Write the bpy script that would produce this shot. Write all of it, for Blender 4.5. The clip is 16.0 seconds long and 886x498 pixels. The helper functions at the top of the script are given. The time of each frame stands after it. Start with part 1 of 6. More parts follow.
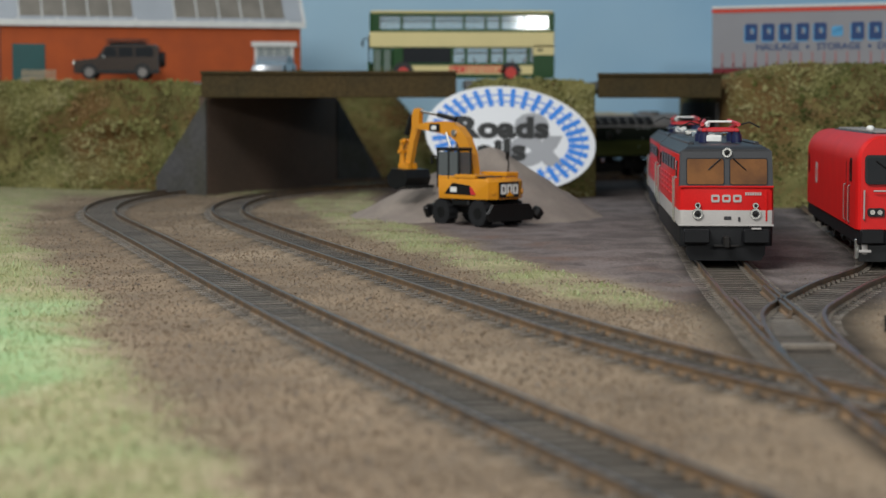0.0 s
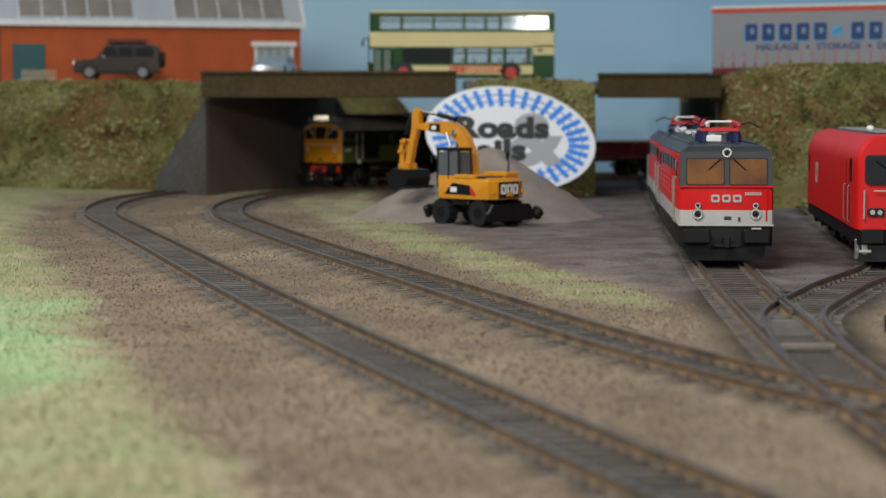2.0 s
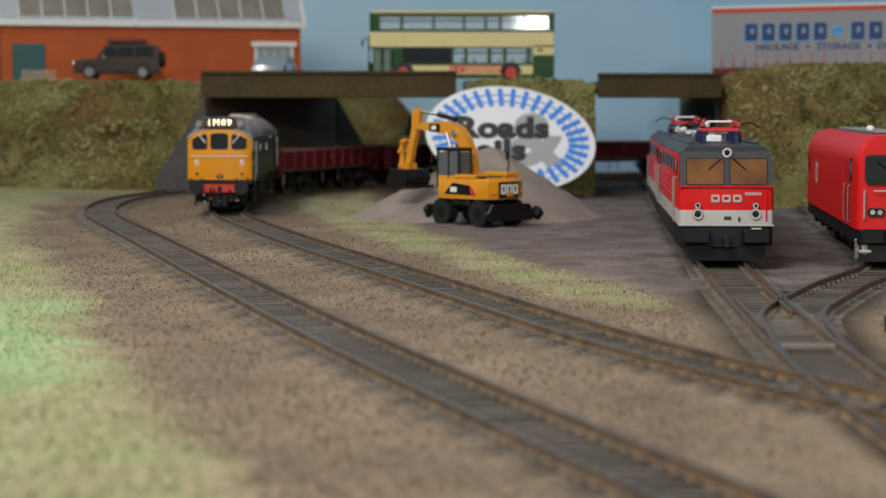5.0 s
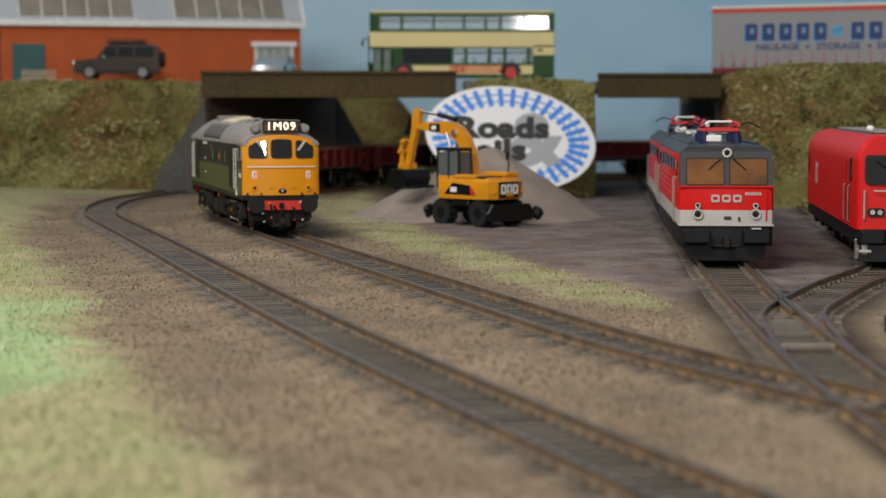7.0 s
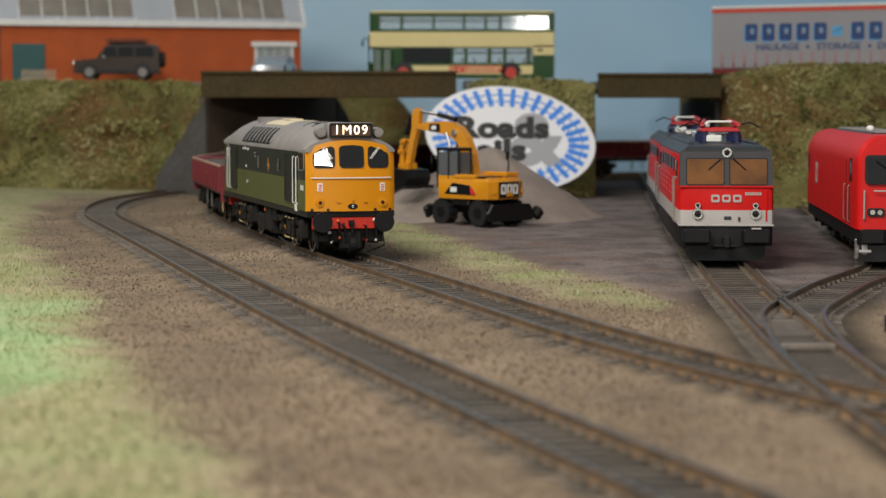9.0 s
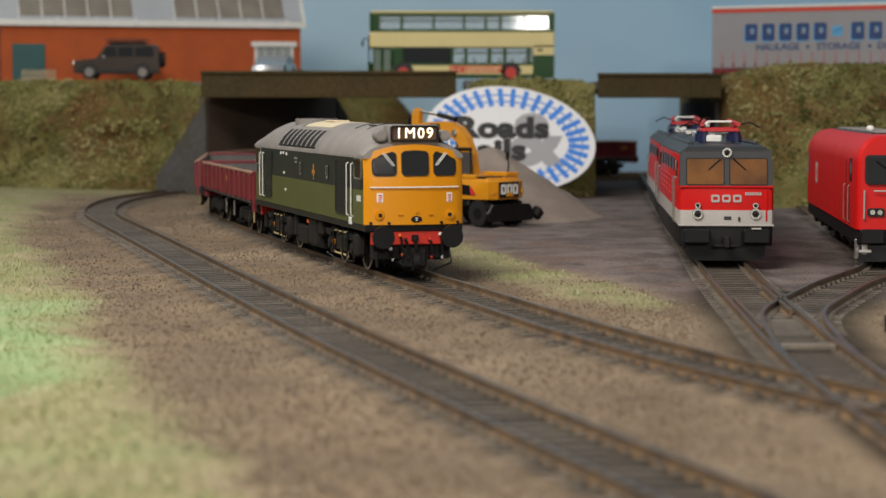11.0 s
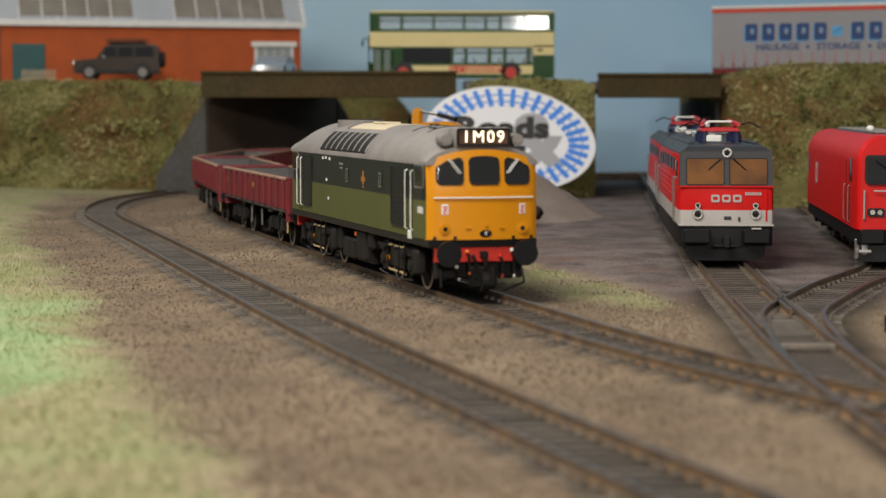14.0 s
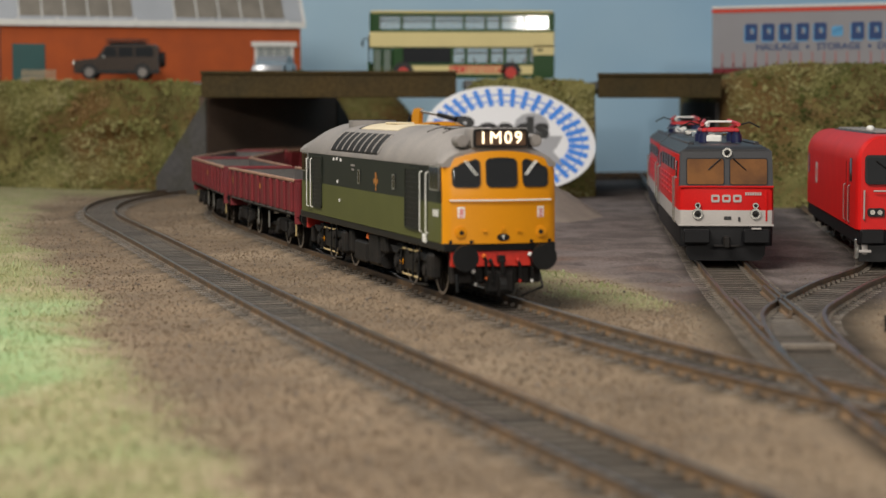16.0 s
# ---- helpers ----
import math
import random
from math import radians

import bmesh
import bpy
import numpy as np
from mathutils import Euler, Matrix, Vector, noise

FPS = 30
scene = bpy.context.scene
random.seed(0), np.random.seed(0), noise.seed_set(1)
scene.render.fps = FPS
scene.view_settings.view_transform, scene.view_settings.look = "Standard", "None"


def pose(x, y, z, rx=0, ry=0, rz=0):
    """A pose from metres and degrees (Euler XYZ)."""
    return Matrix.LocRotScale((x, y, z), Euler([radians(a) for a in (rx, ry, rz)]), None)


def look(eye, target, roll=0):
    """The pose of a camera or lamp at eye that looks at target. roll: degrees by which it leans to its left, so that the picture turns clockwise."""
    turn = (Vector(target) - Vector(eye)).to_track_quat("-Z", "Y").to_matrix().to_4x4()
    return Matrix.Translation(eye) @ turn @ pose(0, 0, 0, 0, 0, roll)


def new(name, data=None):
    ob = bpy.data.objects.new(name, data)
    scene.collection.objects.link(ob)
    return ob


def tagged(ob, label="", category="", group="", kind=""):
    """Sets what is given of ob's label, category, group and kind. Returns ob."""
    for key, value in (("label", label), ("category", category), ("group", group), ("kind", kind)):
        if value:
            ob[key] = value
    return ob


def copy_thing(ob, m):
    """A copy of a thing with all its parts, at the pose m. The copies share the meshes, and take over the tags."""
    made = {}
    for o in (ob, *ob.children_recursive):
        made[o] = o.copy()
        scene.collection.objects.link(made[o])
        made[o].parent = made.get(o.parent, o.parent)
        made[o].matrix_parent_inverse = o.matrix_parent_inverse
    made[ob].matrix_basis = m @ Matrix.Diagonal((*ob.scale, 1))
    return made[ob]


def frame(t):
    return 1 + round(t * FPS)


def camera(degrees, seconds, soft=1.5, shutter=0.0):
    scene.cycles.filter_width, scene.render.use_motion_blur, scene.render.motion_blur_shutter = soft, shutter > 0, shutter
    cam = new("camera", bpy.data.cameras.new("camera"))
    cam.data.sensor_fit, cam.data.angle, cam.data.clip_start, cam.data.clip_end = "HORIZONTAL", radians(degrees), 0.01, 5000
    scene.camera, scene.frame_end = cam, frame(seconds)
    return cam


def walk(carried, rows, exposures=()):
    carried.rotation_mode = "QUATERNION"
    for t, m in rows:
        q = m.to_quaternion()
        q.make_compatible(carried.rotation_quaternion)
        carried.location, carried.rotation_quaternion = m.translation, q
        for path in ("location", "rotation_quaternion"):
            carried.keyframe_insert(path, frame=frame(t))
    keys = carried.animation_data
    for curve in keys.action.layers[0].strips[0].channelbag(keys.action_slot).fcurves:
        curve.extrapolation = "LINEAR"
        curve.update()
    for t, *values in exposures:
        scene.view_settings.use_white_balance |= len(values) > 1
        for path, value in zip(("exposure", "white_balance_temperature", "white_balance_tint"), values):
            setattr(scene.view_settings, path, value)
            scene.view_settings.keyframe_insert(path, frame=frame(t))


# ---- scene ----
# Model railway layout, true model size. Plan numbers are in millimetres, U turns them into metres.
U = 0.001
cam = camera(24.57, 16.0, 1.5)
EYE = (0.0, 0.0, 0.0566)
eye_pose = pose(*EYE, 90 - 4.063, 0, 0)
# the clip's white balance warms slowly while the yellow cab comes near
walk(cam, [(0.0, eye_pose), (16.0, eye_pose)], [(0.0, 0.0, 5950, 6), (3.5, 0.0, 6050, 7), (7.0, 0.0, 6350, 9), (9.0, 0.0, 6450, 9), (12.5, 0.0, 6600, 10), (16.0, 0.0, 6600, 10)])
# a real lens of wide opening, focused on the middle of the layout
cam.data.dof.use_dof = True
cam.data.dof.focus_distance = 0.75
cam.data.dof.aperture_fstop = 26

# ---- light: exhibition hall, an added near fill, a lighting strip along the layout's front edge, a hall lamp behind the camera ----
world = bpy.data.worlds.new("hall")
scene.world = world
world.use_nodes = True
world.node_tree.nodes["Background"].inputs[0].default_value = (0.80, 0.91, 1.0, 1)
world.node_tree.nodes["Background"].inputs[1].default_value = 0.21


def area_lamp(name, eye, target, sx, sy, watts, color, label):
    d = bpy.data.lights.new(name, "AREA")
    d.shape, d.size, d.size_y, d.energy, d.color = "RECTANGLE", sx * U, sy * U, watts, color
    ob = new(name, d)
    ob.matrix_world = look([c * U for c in eye], [c * U for c in target])
    return tagged(ob, label, "lamp", kind="structure")


# the strip runs along y, level with the front edge
# added fill with no known source, brightens the near ground and cab fronts
area_lamp("near_fill_lamp", (-250, 150, 620), (-10, 950, 0), 460, 200, 6.6, (1.0, 0.94, 0.86), "broad added fill lamp over the near end of the layout")
area_lamp("lighting_strip", (-340, 600, 540), (20, 600, 0), 1500, 70, 3.2, (1.0, 0.94, 0.87), "lighting strip over the layout's front edge")
area_lamp("hall_lamp", (185, -1000, 380), (0, 1000, 40), 75, 75, 5.5, (1.0, 0.93, 0.85), "square hall lamp behind the camera")


# ---- materials ----
def mat(name, col, rough=0.5, metal=0.0, var=0.12, scale=250.0, bump=0.1, col2=None, fine=1400.0, coat=0.0, spec=0.5, per_object=0.0, per_island=0.0):
    """A surface with two scales of variation: patches of col2 (or a darker col), and a fine grain with relief."""
    m = bpy.data.materials.new(name)
    m.use_nodes = True
    nt = m.node_tree
    b = nt.nodes["Principled BSDF"]
    tc = nt.nodes.new("ShaderNodeTexCoord")
    n1, n2 = nt.nodes.new("ShaderNodeTexNoise"), nt.nodes.new("ShaderNodeTexNoise")
    for n, s, d in ((n1, scale, 4.0), (n2, fine, 3.0)):
        n.inputs["Scale"].default_value, n.inputs["Detail"].default_value = s, d
        nt.links.new(tc.outputs["Object"], n.inputs["Vector"])
    mix = nt.nodes.new("ShaderNodeMixRGB")
    ramp = nt.nodes.new("ShaderNodeMapRange")
    ramp.inputs["From Min"].default_value, ramp.inputs["From Max"].default_value = 0.35, 0.68
    nt.links.new(n1.outputs["Fac"], ramp.inputs["Value"])
    nt.links.new(ramp.outputs["Result"], mix.inputs["Fac"])
    dark = col2 or tuple(c * (1 - 2 * var) for c in col)
    mix.inputs["Color1"].default_value, mix.inputs["Color2"].default_value = (*col, 1), (*dark, 1)
    mul = nt.nodes.new("ShaderNodeHueSaturation")
    r2 = nt.nodes.new("ShaderNodeMapRange")
    r2.inputs["From Min"].default_value, r2.inputs["From Max"].default_value = 0.3, 0.7
    r2.inputs["To Min"].default_value, r2.inputs["To Max"].default_value = 1 - var, 1 + var
    nt.links.new(n2.outputs["Fac"], r2.inputs["Value"])
    out = r2.outputs["Result"]
    if per_object or per_island:
        ad, spread = nt.nodes.new("ShaderNodeMath"), per_object or per_island
        ad.operation = "MULTIPLY_ADD"
        ad.inputs[1].default_value, ad.inputs[2].default_value = spread, 1 - spread / 2
        m2 = nt.nodes.new("ShaderNodeMath")
        m2.operation = "MULTIPLY"
        if per_object:
            nt.links.new(nt.nodes.new("ShaderNodeObjectInfo").outputs["Random"], ad.inputs[0])
        else:
            nt.links.new(nt.nodes.new("ShaderNodeNewGeometry").outputs["Random Per Island"], ad.inputs[0])
        nt.links.new(ad.outputs[0], m2.inputs[0])
        nt.links.new(out, m2.inputs[1])
        out = m2.outputs[0]
    nt.links.new(mix.outputs["Color"], mul.inputs["Color"])
    nt.links.new(out, mul.inputs["Value"])
    nt.links.new(mul.outputs["Color"], b.inputs["Base Color"])
    b.inputs["Roughness"].default_value, b.inputs["Metallic"].default_value = rough, metal
    b.inputs["Coat Weight"].default_value = coat
    b.inputs["Specular IOR Level"].default_value = spec
    if bump:
        bn = nt.nodes.new("ShaderNodeBump")
        bn.inputs["Strength"].default_value, bn.inputs["Distance"].default_value = bump, 0.0006
        nt.links.new(n2.outputs["Fac"], bn.inputs["Height"])
        nt.links.new(bn.outputs["Normal"], b.inputs["Normal"])
    return m


def glow(name, col, power):
    m = bpy.data.materials.new(name)
    m.use_nodes = True
    b = m.node_tree.nodes["Principled BSDF"]
    b.inputs["Base Color"].default_value = (*col, 1)
    b.inputs["Emission Color"].default_value = (*col, 1)
    b.inputs["Emission Strength"].default_value = power
    return m


def glass(name, col=(0.8, 0.85, 0.88), alpha=0.3, rough=0.05):
    """Thin glazing: a clear film with a glossy face."""
    m = bpy.data.materials.new(name)
    m.use_nodes = True
    nt = m.node_tree
    b = nt.nodes["Principled BSDF"]
    tr, mx = nt.nodes.new("ShaderNodeBsdfTransparent"), nt.nodes.new("ShaderNodeMixShader")
    b.inputs["Base Color"].default_value, b.inputs["Roughness"].default_value = (*col, 1), rough
    tr.inputs["Color"].default_value = (*[min(1, c + 0.1) for c in col], 1)
    mx.inputs["Fac"].default_value = alpha
    nt.links.new(tr.outputs[0], mx.inputs[1])
    nt.links.new(b.outputs[0], mx.inputs[2])
    nt.links.new(mx.outputs[0], nt.nodes["Material Output"].inputs["Surface"])
    return m


def soft_mat(name, cols, scale, fine, rough=0.95, bump=0.6):
    """Scenic scatter: three colours in patches, grainy."""
    m = mat(name, cols[0], rough, 0, 0.22, scale, bump, cols[1], fine, spec=0.15)
    nt = m.node_tree
    hsv = [n for n in nt.nodes if n.type == "HUE_SAT"][0]
    src = hsv.inputs["Color"].links[0].from_socket
    tc = [n for n in nt.nodes if n.type == "TEX_COORD"][0]
    n3, mr, mx = nt.nodes.new("ShaderNodeTexNoise"), nt.nodes.new("ShaderNodeMapRange"), nt.nodes.new("ShaderNodeMixRGB")
    n3.inputs["Scale"].default_value, n3.inputs["Detail"].default_value = scale * 0.37, 5.0
    mr.inputs["From Min"].default_value, mr.inputs["From Max"].default_value = 0.48, 0.62
    mp = nt.nodes.new("ShaderNodeMapping")
    mp.inputs["Location"].default_value = (3.1, 1.7, 0.4)
    nt.links.new(tc.outputs["Object"], mp.inputs["Vector"])
    nt.links.new(mp.outputs[0], n3.inputs["Vector"])
    nt.links.new(n3.outputs["Fac"], mr.inputs["Value"])
    nt.links.new(mr.outputs[0], mx.inputs["Fac"])
    nt.links.new(src, mx.inputs["Color1"])
    mx.inputs["Color2"].default_value = (*cols[2], 1)
    nt.links.new(mx.outputs[0], hsv.inputs["Color"])
    return m


def blend_by(m_name, base, zones):
    """Ground: base colours, and zones (attribute name, colour, colour) laid over it where the mesh says what grows or lies there."""
    m = soft_mat(m_name, base, 28.0, 900.0)
    nt = m.node_tree
    hsv = [n for n in nt.nodes if n.type == "HUE_SAT"][0]
    tc = [n for n in nt.nodes if n.type == "TEX_COORD"][0]
    for k, (attr, c1, c2, sc) in enumerate(zones):
        src = hsv.inputs["Color"].links[0].from_socket
        at, n, mx, pick, mr = (nt.nodes.new("ShaderNode" + s) for s in ("Attribute", "TexNoise", "MixRGB", "MixRGB", "MapRange"))
        at.attribute_name = attr
        n.inputs["Scale"].default_value, n.inputs["Detail"].default_value = sc, 6.0
        mp = nt.nodes.new("ShaderNodeMapping")
        mp.inputs["Location"].default_value = (k * 2.3, 0.7, 0)
        nt.links.new(tc.outputs["Object"], mp.inputs["Vector"])
        nt.links.new(mp.outputs[0], n.inputs["Vector"])
        mr.inputs["From Min"].default_value, mr.inputs["From Max"].default_value = 0.4, 0.6
        nt.links.new(n.outputs["Fac"], mr.inputs["Value"])
        nt.links.new(mr.outputs[0], pick.inputs["Fac"])
        pick.inputs["Color1"].default_value, pick.inputs["Color2"].default_value = (*c1, 1), (*c2, 1)
        nt.links.new(at.outputs["Fac"], mx.inputs["Fac"])
        nt.links.new(src, mx.inputs["Color1"])
        nt.links.new(pick.outputs[0], mx.inputs["Color2"])
        nt.links.new(mx.outputs[0], hsv.inputs["Color"])
    return m


GROUND = blend_by("scenic_ground", ((0.222, 0.163, 0.108), (0.158, 0.120, 0.085), (0.275, 0.21, 0.144)), [
    ("yard", (0.185, 0.152, 0.142), (0.115, 0.094, 0.088), 45.0),
    ("rust", (0.16, 0.105, 0.085), (0.15, 0.118, 0.105), 60.0),
    ("grass", (0.27, 0.27, 0.13), (0.36, 0.31, 0.19), 30.0),
    ("lush", (0.25, 0.37, 0.18), (0.33, 0.40, 0.21), 35.0),
    ("bed", (0.034, 0.026, 0.019), (0.016, 0.013, 0.010), 140.0)])
RAIL = mat("rusty_rail", (0.20, 0.122, 0.060), 0.5, 0.1, 0.25, 120, 0.2, (0.085, 0.060, 0.040))
RAIL_TOP = mat("worn_rail_head", (0.22, 0.20, 0.185), 0.32, 0.85, 0.12, 150, 0.05)
SLEEPER = mat("sleeper", (0.145, 0.120, 0.094), 0.5, 0, 0.25, 160, 0.4, (0.115, 0.095, 0.075), per_object=0.6)
BANK = soft_mat("bank_scatter", ((0.11, 0.11, 0.035), (0.23, 0.20, 0.075), (0.13, 0.075, 0.027)), 34.0, 500.0)
FOAM_A = soft_mat("foam_green", ((0.050, 0.060, 0.015), (0.15, 0.155, 0.042), (0.29, 0.26, 0.10)), 14.0, 900.0)
FOAM_B = soft_mat("foam_brown", ((0.17, 0.10, 0.04), (0.10, 0.09, 0.035), (0.29, 0.19, 0.085)), 34.0, 900.0)
FOAM_C = soft_mat("foam_pale", ((0.29, 0.275, 0.105), (0.37, 0.325, 0.16), (0.17, 0.19, 0.05)), 14.0, 900.0)
STRAW = mat("straw_fibre", (0.40, 0.36, 0.22), 0.9, 0, 0.2, 40, 0, (0.24, 0.27, 0.11), spec=0.15)
GREEN_FIBRE = mat("green_fibre", (0.26, 0.34, 0.16), 0.9, 0, 0.2, 40, 0, (0.38, 0.41, 0.22), spec=0.15)
SAND = mat("grey_sand", (0.30, 0.25, 0.21), 0.95, 0, 0.12, 60, 0.8, (0.235, 0.195, 0.17), 1500, spec=0.1)
STONES = mat("ballast_stones", (0.24, 0.178, 0.122), 0.95, 0, 0.2, 90, 0.3, (0.16, 0.12, 0.085), spec=0.1, per_island=0.6)
DARK_STONES = mat("dark_stones", (0.18, 0.150, 0.125), 0.95, 0, 0.15, 60, 0.5, (0.14, 0.118, 0.10), spec=0.1, per_island=0.5)
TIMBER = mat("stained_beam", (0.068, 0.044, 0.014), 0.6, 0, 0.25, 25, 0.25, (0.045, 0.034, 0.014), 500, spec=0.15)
CONCRETE = mat("dark_abutment", (0.080, 0.076, 0.076), 0.85, 0, 0.2, 32, 0.3, (0.058, 0.054, 0.036), 400)
ABUTMENT = mat("brown_abutment", (0.135, 0.088, 0.062), 0.85, 0, 0.15, 20, 0.2, (0.105, 0.072, 0.052), 600)
ROADWAY = mat("road_grey", (0.16, 0.16, 0.16), 0.9, 0, 0.1, 30, 0.2)
SKY = mat("painted_sky", (0.36, 0.58, 0.78), 0.9, 0, 0.03, 3.5, 0.0, (0.50, 0.70, 0.84), 8.0, spec=0.1)


# ---- builders ----
def part(name, bm, material, parent=None, label="", smooth=None):
    """Links a bmesh (in mm) as one mesh object under a thing or part."""
    bmesh.ops.scale(bm, vec=(U, U, U), verts=bm.verts)
    me = bpy.data.meshes.new(name)
    bm.to_mesh(me)
    bm.free()
    return part_of(name, me, material, parent, label, smooth)


def part_of(name, me, material, parent=None, label="", smooth=None):
    mats = material if isinstance(material, (list, tuple)) else [material]
    if not me.materials:
        for m in mats:
            me.materials.append(m)
    if smooth:
        me.shade_smooth()
        me.set_sharp_from_angle(angle=radians(smooth))
    ob = new(name, me)
    if parent:
        ob.parent = parent
    if label:
        ob["label"] = label
    return ob


def thing(name, x=0, y=0, z=0, yaw=0.0, label="", category="", group="", kind="", m=None):
    ob = new(name)
    ob.empty_display_size = 0.01
    ob.matrix_basis = m or pose(x * U, y * U, z * U, 0, 0, yaw)
    return tagged(ob, label, category, group, kind)


def B():
    return bmesh.new()


def box(bm, c, s, bevel=0.0, rot=None, mi=0, seg=1):
    """Box of centre c and size s, edges rounded by bevel."""
    m = Matrix.Translation(c) @ (Euler([radians(a) for a in rot]).to_matrix().to_4x4() if rot else Matrix()) @ Matrix.Diagonal((*s, 1))
    r = bmesh.ops.create_cube(bm, size=1, matrix=m)
    fs = {f for v in r["verts"] for f in v.link_faces}
    if bevel:
        es = {e for v in r["verts"] for e in v.link_edges}
        rr = bmesh.ops.bevel(bm, geom=list(es), offset=bevel, segments=seg, affect="EDGES", profile=0.5)
        fs = {f for f in fs if f.is_valid} | set(rr["faces"])
    if mi:
        for f in fs:
            f.material_index = mi
    return bm


def cyl(bm, a, b, r, n=12, r2=None, mi=0):
    """Rod from a to b."""
    a, b = Vector(a), Vector(b)
    d = b - a
    m = Matrix.Translation((a + b) / 2) @ d.to_track_quat("Z", "Y").to_matrix().to_4x4()
    q = bmesh.ops.create_cone(bm, cap_ends=True, segments=n, radius1=r, radius2=r if r2 is None else r2, depth=d.length, matrix=m)
    if mi:
        for f in {f for v in q["verts"] for f in v.link_faces}:
            f.material_index = mi
    return bm


def rod(bm, pts, r, n=6):
    for a, b in zip(pts, pts[1:]):
        cyl(bm, a, b, r, n)
    return bm


def ball(bm, c, r, squash=(1, 1, 1), sub=2):
    bmesh.ops.create_icosphere(bm, subdivisions=sub, radius=r, matrix=Matrix.Translation(c) @ Matrix.Diagonal((*squash, 1)))
    return bm


def loft(bm, rings, cap=True, closed=True, mi=0):
    """Skin over rings of points of equal count."""
    vs = [[bm.verts.new(p) for p in ring] for ring in rings]
    n = len(vs[0])
    fs = []
    for a, b in zip(vs, vs[1:]):
        for i in range(n if closed else n - 1):
            j = (i + 1) % n
            fs.append(bm.faces.new((a[i], a[j], b[j], b[i])))
    if cap:
        fs += [bm.faces.new(vs[0][::-1]), bm.faces.new(vs[-1])]
    for f in fs:
        f.material_index = mi
    bmesh.ops.recalc_face_normals(bm, faces=fs)
    return bm


def slab(bm, outline, axis, lo, hi, mi=0):
    """Flat outline (u, v) pushed from lo to hi along an axis: x takes (y, z), y takes (x, z), z takes (x, y)."""
    def at(u, v, w):
        return (w, u, v) if axis == "x" else (u, w, v) if axis == "y" else (u, v, w)
    return loft(bm, [[at(u, v, lo) for u, v in outline], [at(u, v, hi) for u, v in outline]], mi=mi)


def frame_slab(bm, outer, inner, axis, lo, hi):
    """Ring-shaped plate: an outline with a hole of as many points."""
    def at(u, v, w):
        return (w, u, v) if axis == "x" else (u, w, v) if axis == "y" else (u, v, w)
    rings = [[bm.verts.new(at(u, v, w)) for u, v in o] for o, w in ((outer, lo), (inner, lo), (inner, hi), (outer, hi))]
    n = len(outer)
    fs = []
    for k in range(4):
        a, b = rings[k], rings[(k + 1) % 4]
        for i in range(n):
            j = (i + 1) % n
            fs.append(bm.faces.new((a[i], a[j], b[j], b[i])))
    bmesh.ops.recalc_face_normals(bm, faces=fs)
    return bm


def round_rect(cu, cv, w, h, r, n=4):
    o = []
    for k, (su, sv) in enumerate(((1, 1), (-1, 1), (-1, -1), (1, -1))):
        for i in range(n + 1):
            a = radians(90 * k + 90 * i / n)
            o.append((cu + su * (w / 2 - r) + r * math.cos(a), cv + sv * (h / 2 - r) + r * math.sin(a)))
    return o


def letters(name, text, size, material, parent, m, depth=0.05, label="", bold=0.0, gap=1.0):
    """Raised lettering in the built-in font; size in mm, m places its centre (local, mm)."""
    cu = bpy.data.curves.new(name, "FONT")
    cu.body, cu.size, cu.align_x, cu.align_y = text, size * U, "CENTER", "CENTER"
    cu.extrude, cu.offset, cu.resolution_u, cu.space_character = depth * U, bold * U, 3, gap
    tmp = bpy.data.objects.new(name, cu)
    scene.collection.objects.link(tmp)
    me = bpy.data.meshes.new_from_object(tmp.evaluated_get(bpy.context.evaluated_depsgraph_get()))
    bpy.data.objects.remove(tmp)
    me.transform(Matrix.Translation(m.translation * U) @ m.to_3x3().to_4x4())
    return part_of(name, me, material, parent, label)


# ---- track plan ----
def centre_line(x, y, a, segs, ds=3.0):
    out = [(x, y, a)]
    for length, k in segs:
        n = max(1, round(length / ds))
        d = length / n
        for _ in range(n):
            am = a + k * d / 2
            a += k * d
            x, y = x - math.sin(am) * d, y + math.cos(am) * d
            out.append((x, y, a))
    return out


def spline_line(pts, ds=3.0):
    """A smooth line through plan points."""
    P = [Vector(p) for p in pts]
    P = [2 * P[0] - P[1]] + P + [2 * P[-1] - P[-2]]
    out = []
    for i in range(1, len(P) - 2):
        n = max(2, round((P[i + 1] - P[i]).length / ds))
        for k in range(n):
            t = k / n
            p = 0.5 * (2 * P[i] + (P[i + 1] - P[i - 1]) * t + (2 * P[i - 1] - 5 * P[i] + 4 * P[i + 1] - P[i + 2]) * t * t + (3 * P[i] - P[i - 1] - 3 * P[i + 1] + P[i + 2]) * t ** 3)
            out.append(p)
    out.append(P[-2])
    res = []
    for i, p in enumerate(out):
        d = out[min(i + 1, len(out) - 1)] - out[max(i - 1, 0)]
        res.append((p.x, p.y, math.atan2(-d.x, d.y)))
    return res


